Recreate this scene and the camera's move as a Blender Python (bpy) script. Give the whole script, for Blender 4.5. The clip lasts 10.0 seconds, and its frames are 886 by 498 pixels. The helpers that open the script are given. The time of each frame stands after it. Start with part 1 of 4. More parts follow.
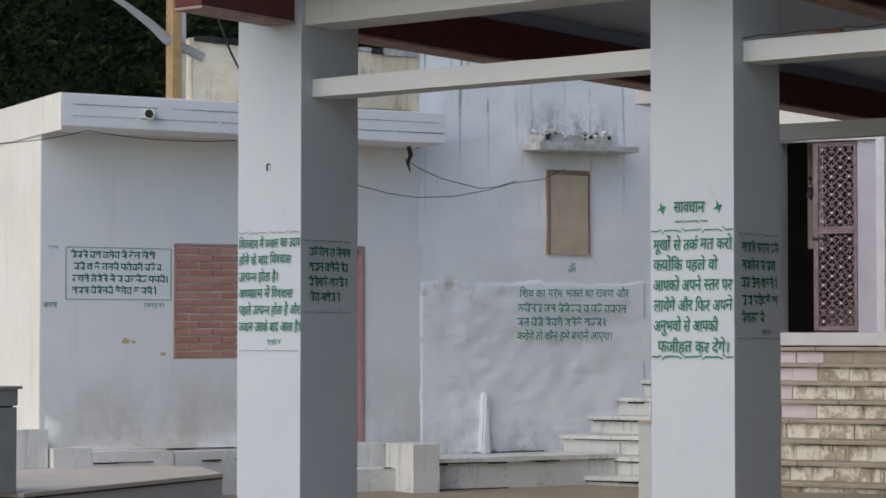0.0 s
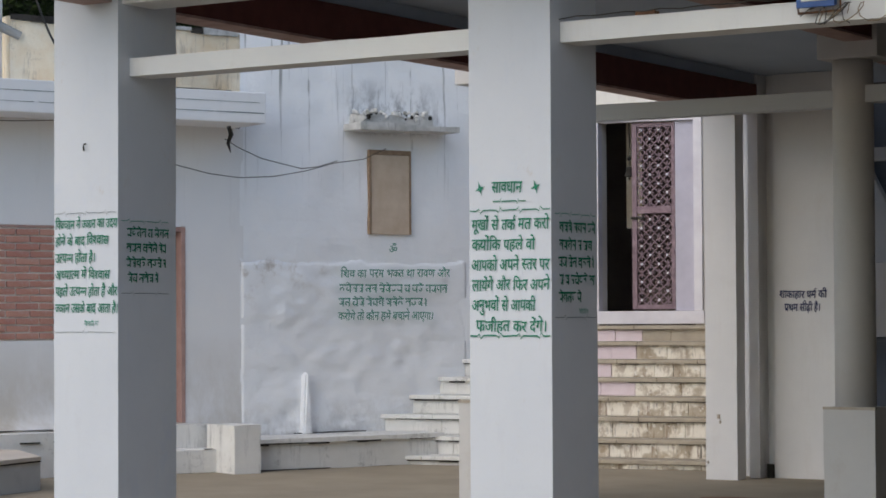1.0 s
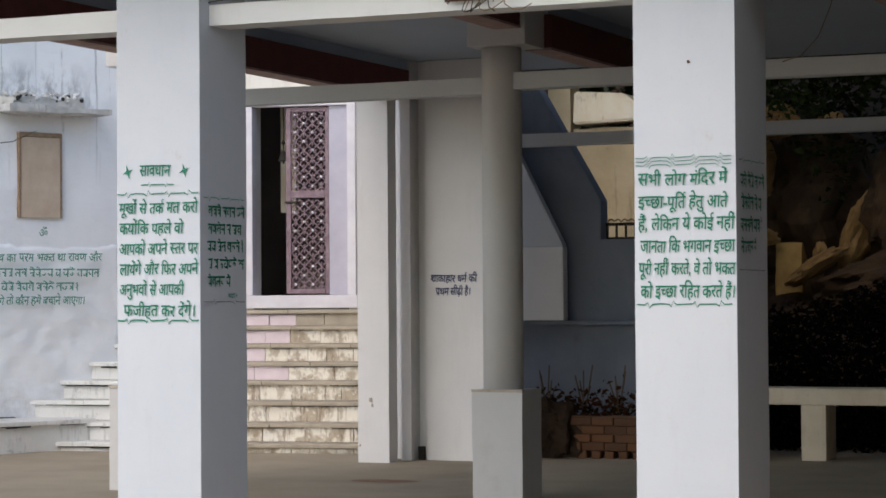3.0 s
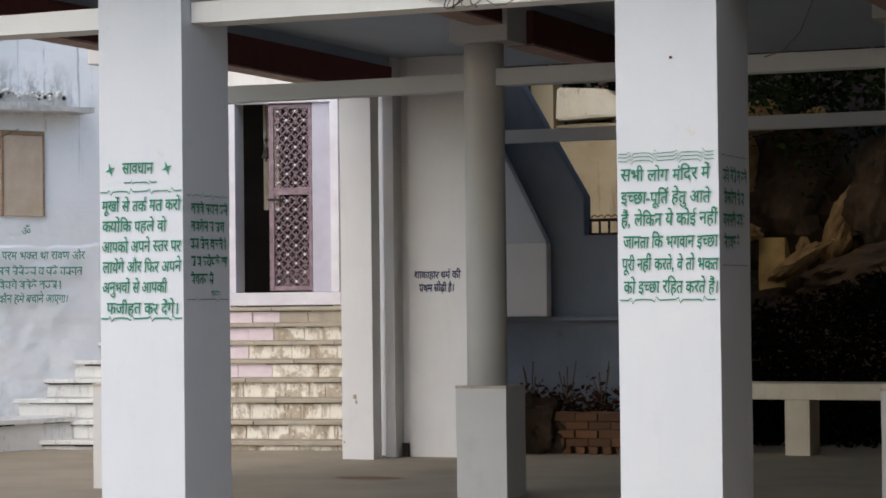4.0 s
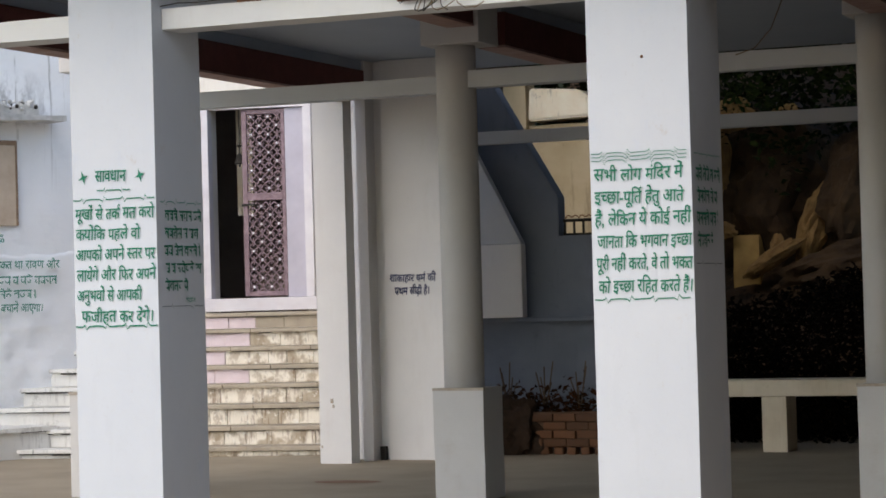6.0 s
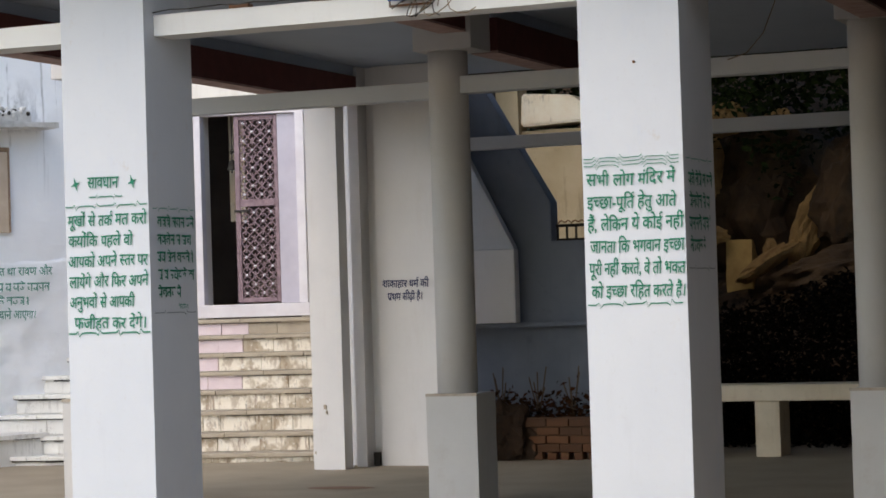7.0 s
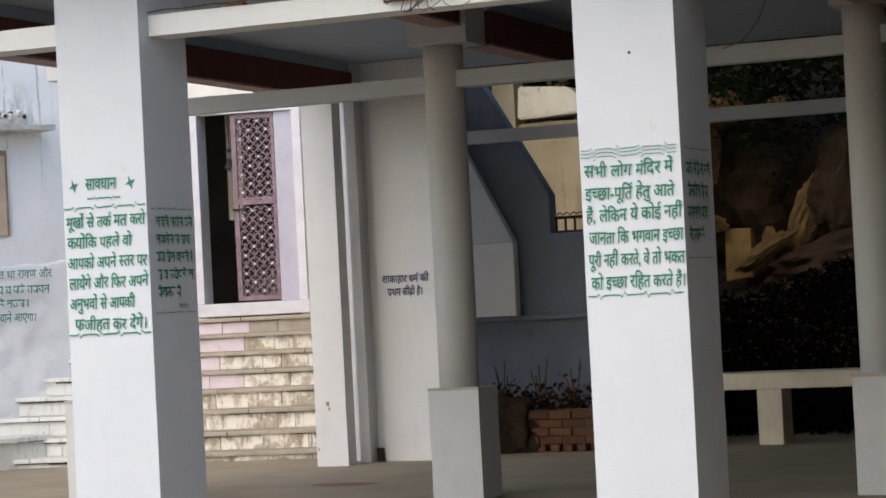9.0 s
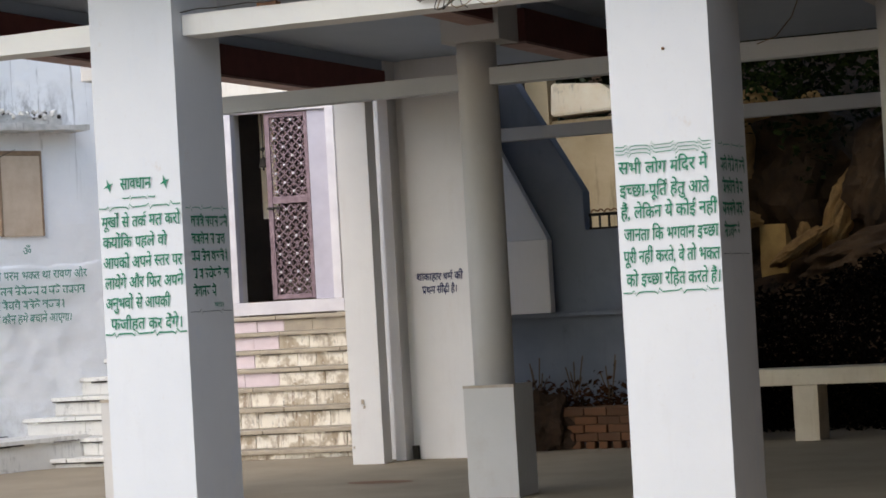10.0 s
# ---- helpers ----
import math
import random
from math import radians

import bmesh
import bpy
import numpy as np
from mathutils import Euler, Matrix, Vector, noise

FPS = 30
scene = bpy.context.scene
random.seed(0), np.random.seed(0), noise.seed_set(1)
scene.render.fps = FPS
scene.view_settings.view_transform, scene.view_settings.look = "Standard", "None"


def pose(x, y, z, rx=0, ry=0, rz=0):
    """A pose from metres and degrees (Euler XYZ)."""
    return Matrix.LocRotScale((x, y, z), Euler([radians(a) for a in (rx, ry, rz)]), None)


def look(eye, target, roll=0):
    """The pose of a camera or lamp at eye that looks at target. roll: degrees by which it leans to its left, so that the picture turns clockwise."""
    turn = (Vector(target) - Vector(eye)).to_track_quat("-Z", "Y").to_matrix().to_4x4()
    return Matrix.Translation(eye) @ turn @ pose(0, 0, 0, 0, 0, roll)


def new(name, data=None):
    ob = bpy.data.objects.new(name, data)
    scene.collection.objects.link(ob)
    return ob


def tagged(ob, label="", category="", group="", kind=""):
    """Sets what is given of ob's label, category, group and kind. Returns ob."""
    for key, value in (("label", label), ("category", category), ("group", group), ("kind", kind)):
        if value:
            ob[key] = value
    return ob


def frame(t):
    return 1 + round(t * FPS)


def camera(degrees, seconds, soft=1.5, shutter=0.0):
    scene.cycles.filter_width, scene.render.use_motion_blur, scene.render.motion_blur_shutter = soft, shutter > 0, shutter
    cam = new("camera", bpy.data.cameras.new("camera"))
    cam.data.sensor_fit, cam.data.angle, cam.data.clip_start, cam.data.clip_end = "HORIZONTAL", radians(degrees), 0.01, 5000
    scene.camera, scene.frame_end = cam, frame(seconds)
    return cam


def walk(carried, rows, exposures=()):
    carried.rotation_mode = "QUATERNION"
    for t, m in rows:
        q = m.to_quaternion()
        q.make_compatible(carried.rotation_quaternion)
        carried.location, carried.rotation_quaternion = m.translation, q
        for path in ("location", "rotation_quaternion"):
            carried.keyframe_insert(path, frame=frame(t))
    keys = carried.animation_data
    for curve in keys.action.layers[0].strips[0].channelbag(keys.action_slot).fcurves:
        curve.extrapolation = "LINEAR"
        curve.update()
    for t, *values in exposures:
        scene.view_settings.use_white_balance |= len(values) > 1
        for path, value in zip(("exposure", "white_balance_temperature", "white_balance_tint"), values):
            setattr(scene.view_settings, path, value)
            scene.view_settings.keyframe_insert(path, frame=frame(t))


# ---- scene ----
cam = camera(22.17, 10.0, soft=1.7)
PIVOT, ARM = Vector((6.482, -10.535, 1.505)), 0.33
# seconds, yaw to the left of +y, pitch up, lean to the left
TURNS = [
    (0, 36.727, 2.239, 0.035),
    (0.5, 34.382, 2.090, -0.195),
    (1, 32.259, 1.725, -0.267),
    (1.5, 29.043, 1.094, -0.189),
    (2, 26.256, 0.927, -0.135),
    (2.5, 24.254, 1.044, -0.376),
    (2.7, 23.765, 1.238, -0.223),
    (3.8, 23.422, 1.285, -0.649),
    (4, 23.208, 1.185, -0.632),
    (4.5, 22.973, 1.303, -0.789),
    (5, 23.134, 1.200, -1.111),
    (5.5, 22.890, 1.351, -1.353),
    (5.7, 22.704, 1.199, -1.462),
    (7, 22.397, 1.374, -1.757),
    (7.5, 22.153, 1.366, -2.110),
    (8, 21.960, 1.468, -2.456),
    (8.5, 22.114, 1.328, -2.417),
    (9, 22.381, 1.232, -2.894),
    (9.5, 22.342, 1.436, -3.067),
    (10, 23.237, 1.217, -3.205),
]
PATH = []
for t, yaw, pitch, lean in TURNS:
    a, b = radians(yaw), radians(pitch)
    eye = PIVOT + ARM * Vector((-math.sin(a), math.cos(a), 0))
    PATH.append((t, look(eye, eye + Vector((-math.sin(a) * math.cos(b), math.cos(a) * math.cos(b), math.sin(b))), lean)))
walk(cam, PATH, [(0.0, 0.34, 7000, 9), (1.0, 0.50, 7050, 10), (1.9, 0.60, 7080, 10), (2.5, 0.76, 7080, 11), (4.0, 0.88, 7130, 11), (7.0, 0.97, 7180, 11), (10.0, 1.05, 7240, 11)])

# ---- light: soft late-day sky, weak sun from the open side ----
SUN_DIR = Vector((-0.20, -0.70, 0.68)).normalized()
world = bpy.data.worlds.new("sky")
scene.world = world
world.use_nodes = True
wn = world.node_tree
sky = wn.nodes.new("ShaderNodeTexSky")
sky.sky_type, sky.sun_disc = "NISHITA", False
sky.sun_elevation = math.asin(SUN_DIR.z)
sky.sun_rotation = math.atan2(SUN_DIR.x, SUN_DIR.y)
sky.air_density, sky.dust_density = 1.0, 0.9
wn.links.new(sky.outputs[0], wn.nodes["Background"].inputs[0])
wn.nodes["Background"].inputs[1].default_value = 0.15
sun = new("sun", bpy.data.lights.new("sun", "SUN"))
sun.data.energy, sun.data.angle, sun.data.color = 0.9, radians(72), (1.0, 0.95, 0.89)
sun.matrix_world = look(SUN_DIR * 30, (0, 0, 0))


# ---- materials ----
class Nodes:
    """A small wrapper for building a procedural material."""

    def __init__(self, name, rough=0.85, metal=0.0):
        self.m = bpy.data.materials.new(name)
        self.m.use_nodes = True
        self.t = self.m.node_tree
        self.b = self.t.nodes["Principled BSDF"]
        self.b.inputs["Roughness"].default_value = rough
        self.b.inputs["Metallic"].default_value = metal
        self.b.inputs["Specular IOR Level"].default_value = 0.3
        self.coord = self.t.nodes.new("ShaderNodeTexCoord").outputs["Object"]

    def link(self, a, b):
        self.t.links.new(a, b)

    def noise(self, scale, detail=5, stretch=(1, 1, 1), rough=0.6, shift=0.0):
        mp = self.t.nodes.new("ShaderNodeMapping")
        mp.inputs["Scale"].default_value = stretch
        mp.inputs["Location"].default_value = (shift, shift * 0.7, shift * 1.3)
        self.link(self.coord, mp.inputs[0])
        n = self.t.nodes.new("ShaderNodeTexNoise")
        n.inputs["Scale"].default_value, n.inputs["Detail"].default_value, n.inputs["Roughness"].default_value = scale, detail, rough
        self.link(mp.outputs[0], n.inputs["Vector"])
        return n.outputs["Fac"]

    def ramp(self, fac, lo, hi, a=0.0, b=1.0):
        r = self.t.nodes.new("ShaderNodeMapRange")
        for key, v in (("From Min", lo), ("From Max", hi), ("To Min", a), ("To Max", b)):
            r.inputs[key].default_value = v
        self.link(fac, r.inputs["Value"])
        return r.outputs["Result"]

    def mul(self, a, b):
        n = self.t.nodes.new("ShaderNodeMath")
        n.operation = "MULTIPLY"
        self.link(a, n.inputs[0])
        if isinstance(b, (int, float)):
            n.inputs[1].default_value = b
        else:
            self.link(b, n.inputs[1])
        return n.outputs[0]

    def mix(self, fac, a, b, how="MIX"):
        n = self.t.nodes.new("ShaderNodeMix")
        n.data_type, n.blend_type = "RGBA", how
        if isinstance(fac, (int, float)):
            n.inputs[0].default_value = fac
        else:
            self.link(fac, n.inputs[0])
        for sock, v in ((n.inputs[6], a), (n.inputs[7], b)):
            if isinstance(v, tuple):
                sock.default_value = (*v, 1)
            else:
                self.link(v, sock)
        return n.outputs[2]

    def random(self):
        return self.t.nodes.new("ShaderNodeObjectInfo").outputs["Random"]

    def island(self):
        return self.t.nodes.new("ShaderNodeNewGeometry").outputs["Random Per Island"]

    def done(self, colour, bump=None, strength=0.3, dist=0.01):
        if isinstance(colour, tuple):
            self.b.inputs["Base Color"].default_value = (*colour, 1)
        else:
            self.link(colour, self.b.inputs["Base Color"])
        if bump is not None:
            n = self.t.nodes.new("ShaderNodeBump")
            n.inputs["Strength"].default_value, n.inputs["Distance"].default_value = strength, dist
            self.link(bump, n.inputs["Height"])
            self.link(n.outputs[0], self.b.inputs["Normal"])
        return self.m


def plaster(name, base, tint, dirt, amount=0.25, streak=0.15, bump=0.25, bdist=0.008, scale=1.0):
    k = Nodes(name, 0.88)
    c = k.mix(k.ramp(k.noise(1.3 * scale, 4), 0.35, 0.7), base, tint)
    c = k.mix(k.mul(k.ramp(k.noise(5 * scale, 8, (1, 1, 0.15), 0.7, 3), 0.55, 0.8), streak), c, dirt)
    c = k.mix(k.mul(k.ramp(k.noise(2.2 * scale, 9, (1, 1, 1), 0.75, 9), 0.58, 0.78), amount), c, dirt)
    c = k.mix(k.mul(k.ramp(k.noise(60, 3, (1, 1, 1), 0.6, 5), 0.6, 0.8), 0.12), c, dirt)
    return k.done(c, k.noise(14 * scale, 8, (1, 1, 1), 0.7), bump, bdist)


def plain(name, base, other, rough=0.7, metal=0.0, scale=8.0, bump=0.1):
    k = Nodes(name, rough, metal)
    return k.done(k.mix(k.ramp(k.noise(scale, 6), 0.35, 0.7), base, other), k.noise(scale * 6, 5), bump, 0.004)


def pillar_wash():
    """Bluish whitewash with worn blue patches, fine scuffs and a few brown marks."""
    k = Nodes("pillar_whitewash", 0.88)
    c = k.mix(k.ramp(k.noise(1.1, 4), 0.35, 0.7), (0.59, 0.61, 0.64), (0.54, 0.565, 0.605))
    c = k.mix(k.mul(k.ramp(k.noise(3.0, 8, (1, 1, 0.6), 0.72, 9), 0.56, 0.70), 0.35), c, (0.45, 0.52, 0.65))
    c = k.mix(k.mul(k.ramp(k.noise(7, 8, (1, 1, 0.2), 0.7, 3), 0.58, 0.74), 0.14), c, (0.44, 0.44, 0.46))
    c = k.mix(k.mul(k.ramp(k.noise(2.6, 9, (1, 1, 0.7), 0.78, 22), 0.62, 0.70), 0.4), c, (0.45, 0.35, 0.26))
    c = k.mix(k.mul(k.ramp(k.noise(45, 4, (1, 1, 1), 0.6, 5), 0.62, 0.74), 0.22), c, (0.45, 0.43, 0.42))
    return k.done(c, k.noise(13, 8, (1, 1, 1), 0.7), 0.22, 0.008)


M_PILLAR = pillar_wash()
M_BEAM = plaster("beam_whitewash", (0.74, 0.73, 0.70), (0.66, 0.66, 0.66), (0.40, 0.32, 0.24), 0.3, 0.25, 0.2)
M_CEIL = plaster("ceiling_limewash", (0.40, 0.46, 0.55), (0.36, 0.42, 0.52), (0.25, 0.28, 0.33), 0.2, 0.1, 0.2)
M_REAR = plaster("rear_limewash", (0.79, 0.775, 0.77), (0.73, 0.72, 0.725), (0.45, 0.36, 0.28), 0.15, 0.15, 0.15)
M_REDEDGE = plain("pink_beam_edge", (0.42, 0.30, 0.27), (0.30, 0.18, 0.16), 0.8)
M_RED = plain("oxide_red_paint", (0.135, 0.042, 0.038), (0.10, 0.032, 0.030), 0.75)


def shed_limewash():
    """Smooth limewash with faint patches and a beige splash line of mud low down."""
    k = Nodes("smooth_limewash", 0.88)
    sep = k.t.nodes.new("ShaderNodeSeparateXYZ")
    k.link(k.coord, sep.inputs[0])
    c = k.mix(k.ramp(k.noise(0.9, 5), 0.35, 0.7), (0.82, 0.82, 0.82), (0.76, 0.77, 0.79))
    mud = k.mul(k.ramp(k.noise(1.4, 8, (1, 1, 0.5), 0.7, 4), 0.36, 0.62), k.ramp(sep.outputs[2], 1.35, 0.5))
    c = k.mix(k.mul(mud, 0.8), c, (0.48, 0.43, 0.35))
    c = k.mix(k.mul(k.ramp(k.noise(6, 8, (1, 1, 0.12), 0.7, 3), 0.57, 0.75), 0.2), c, (0.5, 0.48, 0.46))
    c = k.mix(k.mul(k.ramp(k.noise(3.2, 6, (1, 1, 1), 0.65, 31), 0.69, 0.74), 0.55), c, (0.48, 0.30, 0.18))
    return k.done(c, k.noise(12, 8, (1, 1, 1), 0.7), 0.18, 0.008)


M_SHED = shed_limewash()


def rough_limewash():
    """Limewash over rubble: grey blotches, thin runs from above, brown scabs along the old footing line."""
    k = Nodes("rough_blue_limewash", 0.9)
    sep = k.t.nodes.new("ShaderNodeSeparateXYZ")
    k.link(k.coord, sep.inputs[0])
    x, z = sep.outputs[0], sep.outputs[2]
    c = k.mix(k.ramp(k.noise(1.6, 5), 0.35, 0.7), (0.90, 0.91, 0.925), (0.85, 0.87, 0.895))
    c = k.mix(k.mul(k.ramp(k.noise(3.0, 9, (1, 1, 1), 0.75, 9), 0.54, 0.74), 0.13), c, (0.46, 0.47, 0.49))
    runs = k.mul(k.ramp(k.noise(15, 5, (1, 1, 0.02), 0.6, 2), 0.585, 0.65), k.ramp(z, 2.7, 4.0))
    c = k.mix(k.mul(runs, 0.75), c, (0.22, 0.22, 0.22))
    scab = k.mul(k.ramp(k.noise(4.5, 9, (1, 1, 0.8), 0.75, 6), 0.50, 0.62), k.mul(k.ramp(z, 1.55, 2.0), k.mul(k.ramp(z, 2.14, 2.06), k.ramp(x, 1.5, 0.5))))
    c = k.mix(k.mul(scab, 0.7), c, (0.42, 0.36, 0.30))
    moss = k.mul(k.ramp(k.noise(8, 9, (1, 1, 0.5), 0.75, 26), 0.44, 0.60), k.mul(k.mul(k.ramp(z, 3.42, 3.5), k.ramp(z, 4.05, 3.6)), k.mul(k.ramp(x, 1.3, 1.6), k.ramp(x, 2.7, 2.3))))
    c = k.mix(k.mul(moss, 0.85), c, (0.10, 0.10, 0.10))
    foot = k.mul(k.ramp(k.noise(5, 9, (1, 1, 0.6), 0.75, 16), 0.46, 0.66), k.ramp(z, 0.75, 0.3))
    c = k.mix(k.mul(foot, 0.6), c, (0.36, 0.34, 0.31))
    return k.done(c, k.noise(7, 10, (1, 1, 1.6), 0.7), 0.45, 0.03)


M_ROUGH = rough_limewash()
M_MOSS = plaster("mossy_old_stone", (0.66, 0.65, 0.63), (0.40, 0.40, 0.38), (0.03, 0.03, 0.027), 1.0, 0.7, 0.6, 0.02, 4.0)
M_CREAM = plaster("stained_cream_wall", (0.88, 0.79, 0.63), (0.78, 0.62, 0.42), (0.14, 0.09, 0.055), 0.9, 1.0, 0.4, 0.02, 2.0)
M_WARM = plaster("warm_white_wall", (0.78, 0.745, 0.69), (0.71, 0.675, 0.62), (0.40, 0.34, 0.28), 0.2, 0.4, 0.15)
# stair wall and shelf: the shade there is put into this dark blue-grey
M_SHADEWALL = plaster("shade_blue_grey_wall", (0.21, 0.24, 0.30), (0.155, 0.18, 0.23), (0.05, 0.055, 0.07), 0.5, 0.3, 0.2)
M_OCHRE = plaster("ochre_streaked_wall", (0.54, 0.44, 0.29), (0.42, 0.33, 0.20), (0.10, 0.065, 0.035), 0.8, 1.0, 0.4, 0.02)
M_SLABS = plaster("grey_floor_stone", (0.33, 0.275, 0.20), (0.265, 0.22, 0.16), (0.17, 0.14, 0.105), 0.5, 0.1, 0.25, 0.01)
M_LEDGE = plaster("ledge_limewash", (0.78, 0.77, 0.74), (0.68, 0.67, 0.64), (0.10, 0.09, 0.08), 0.8, 0.75, 0.4, 0.02, 1.8)
M_TERRACE = plaster("terrace_stone", (0.56, 0.49, 0.42), (0.47, 0.42, 0.37), (0.24, 0.20, 0.16), 0.6, 0.1, 0.2)
M_BASE = plaster("terrace_face_stone", (0.50, 0.49, 0.47), (0.43, 0.42, 0.40), (0.22, 0.20, 0.18), 0.35, 0.3, 0.25)
M_COLUMN = plaster("column_limewash", (0.60, 0.585, 0.57), (0.54, 0.53, 0.525), (0.36, 0.27, 0.19), 0.25, 0.2, 0.18)
M_EDGE = plain("brown_worn_plaster", (0.40, 0.33, 0.26), (0.52, 0.47, 0.41), 0.9, 0, 16)
M_SCAB = plain("pale_rust_scab", (0.55, 0.36, 0.20), (0.62, 0.48, 0.34), 0.9, 0, 20)
M_PIER = plain("grey_dressed_stone", (0.33, 0.33, 0.32), (0.27, 0.27, 0.26), 0.85)
M_BLACK = plain("black_grime", (0.02, 0.018, 0.016), (0.05, 0.045, 0.04), 0.9)
M_GREEN = plain("green_lettering_paint", (0.004, 0.15, 0.085), (0.015, 0.21, 0.125), 0.6, 0, 30)
M_GREEN_OLD = plain("faded_green_lettering", (0.06, 0.24, 0.18), (0.15, 0.36, 0.29), 0.7, 0, 30)
M_NAVY = plain("navy_lettering_paint", (0.02, 0.03, 0.10), (0.04, 0.05, 0.14), 0.6, 0, 30)
M_LINE = plain("black_pencil_line", (0.10, 0.13, 0.13), (0.2, 0.24, 0.24), 0.8, 0, 30)
M_SHUTFRAME = plain("dark_shutter_frame", (0.34, 0.24, 0.16), (0.20, 0.13, 0.09), 0.8, 0, 9)
M_TAN = plain("tan_shutter_board", (0.60, 0.49, 0.38), (0.50, 0.39, 0.29), 0.7, 0, 5)
M_LATTICE = plain("mauve_door_paint", (0.18, 0.12, 0.14), (0.28, 0.20, 0.225), 0.5, 0.2, 12)
M_FRAMEW = plain("white_frame_paint", (0.72, 0.70, 0.73), (0.62, 0.59, 0.63), 0.6, 0, 4)
M_DOORF = plain("brown_red_frame", (0.46, 0.30, 0.26), (0.38, 0.24, 0.21), 0.7)
M_WIRE = plain("black_cable", (0.02, 0.02, 0.02), (0.05, 0.045, 0.04), 0.6)
M_TWINE = plain("old_twine", (0.24, 0.17, 0.10), (0.16, 0.12, 0.08), 0.9)
M_BLUE = plain("blue_lamp_housing", (0.03, 0.10, 0.30), (0.02, 0.06, 0.20), 0.4)
M_RUST = plain("rusty_iron", (0.20, 0.09, 0.04), (0.10, 0.05, 0.03), 0.8)
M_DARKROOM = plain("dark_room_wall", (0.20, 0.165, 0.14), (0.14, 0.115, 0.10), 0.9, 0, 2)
M_TRUNK = plain("tree_bark", (0.14, 0.10, 0.07), (0.08, 0.06, 0.045), 0.9)
M_PIPE = plain("ochre_post_paint", (0.42, 0.27, 0.12), (0.30, 0.19, 0.09), 0.7)
M_GLASS = plain("lamp_glass", (0.6, 0.6, 0.58), (0.5, 0.5, 0.48), 0.15)


def step_stone():
    k = Nodes("step_marble", 0.7)
    c = k.mix(k.mul(k.random(), 0.35), (0.86, 0.81, 0.72), (0.70, 0.62, 0.50))
    c = k.mix(k.mul(k.ramp(k.noise(4.2, 3, (1, 1, 0.9), 0.5, 7), 0.50, 0.56), 0.8), c, (0.40, 0.33, 0.24))
    c = k.mix(k.mul(k.ramp(k.noise(9, 6, (1, 1, 0.5), 0.7), 0.50, 0.60), 0.6), c, (0.33, 0.25, 0.17))
    c = k.mix(k.mul(k.ramp(k.noise(14, 5, (1, 1, 0.10), 0.7, 14), 0.58, 0.66), 0.75), c, (0.20, 0.115, 0.065))
    c = k.mix(k.mul(k.ramp(k.noise(22, 6, (1, 1, 0.25), 0.7, 4), 0.58, 0.68), 0.6), c, (0.06, 0.045, 0.035))
    c = k.mix(k.mul(k.ramp(k.noise(26, 4, (1, 1, 1), 0.6, 41), 0.60, 0.66), 0.7), c, (0.88, 0.86, 0.80))
    return k.done(c, k.noise(30, 6), 0.3, 0.008)


def brick_stuff(name, a, b, dark):
    k = Nodes(name, 0.9)
    c = k.mix(k.random(), a, b)
    c = k.mix(k.mul(k.ramp(k.noise(30, 5), 0.5, 0.75), 0.5), c, dark)
    return k.done(c, k.noise(60, 4), 0.4, 0.006)


def leaf_stuff(name, a, b):
    k = Nodes(name, 0.9)
    k.b.inputs["Specular IOR Level"].default_value = 0.05
    c = k.mix(k.island(), a, b)
    dark = tuple(v * 0.35 for v in a)
    return k.done(k.mix(k.mul(k.ramp(k.noise(0.7, 4), 0.42, 0.6), 0.8), c, dark))


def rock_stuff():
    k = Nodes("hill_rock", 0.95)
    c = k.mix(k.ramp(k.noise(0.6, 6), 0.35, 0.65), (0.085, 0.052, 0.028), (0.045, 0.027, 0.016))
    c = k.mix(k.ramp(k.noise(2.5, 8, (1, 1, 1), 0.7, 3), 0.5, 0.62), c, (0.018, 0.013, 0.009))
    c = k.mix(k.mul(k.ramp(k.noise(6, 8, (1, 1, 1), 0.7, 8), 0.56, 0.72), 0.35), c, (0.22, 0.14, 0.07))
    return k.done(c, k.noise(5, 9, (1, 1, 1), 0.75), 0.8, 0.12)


M_STEP = step_stone()
M_TREAD = plaster("worn_tread_stone", (0.46, 0.40, 0.32), (0.36, 0.31, 0.25), (0.10, 0.08, 0.06), 0.6, 0.3, 0.4, 0.01, 3.0)
M_STEPPINK = plain("pink_painted_step", (0.76, 0.65, 0.69), (0.68, 0.57, 0.61), 0.8)
M_BRICK = brick_stuff("red_brick", (0.42, 0.19, 0.15), (0.50, 0.27, 0.21), (0.60, 0.50, 0.44))
M_BRICKD = brick_stuff("worn_brick", (0.15, 0.066, 0.032), (0.085, 0.042, 0.024), (0.06, 0.05, 0.035))
# near-black leaf colours also hold the shade inside the foliage
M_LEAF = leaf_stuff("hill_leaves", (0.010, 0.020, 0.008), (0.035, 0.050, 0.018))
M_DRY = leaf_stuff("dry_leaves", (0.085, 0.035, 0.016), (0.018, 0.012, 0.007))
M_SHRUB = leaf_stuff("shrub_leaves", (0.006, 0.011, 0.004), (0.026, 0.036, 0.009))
M_ROCK = rock_stuff()


# ---- mesh tools ----
def put(bm, m=None):
    if m is not None:
        bmesh.ops.transform(bm, matrix=m, verts=bm.verts)
    return bm


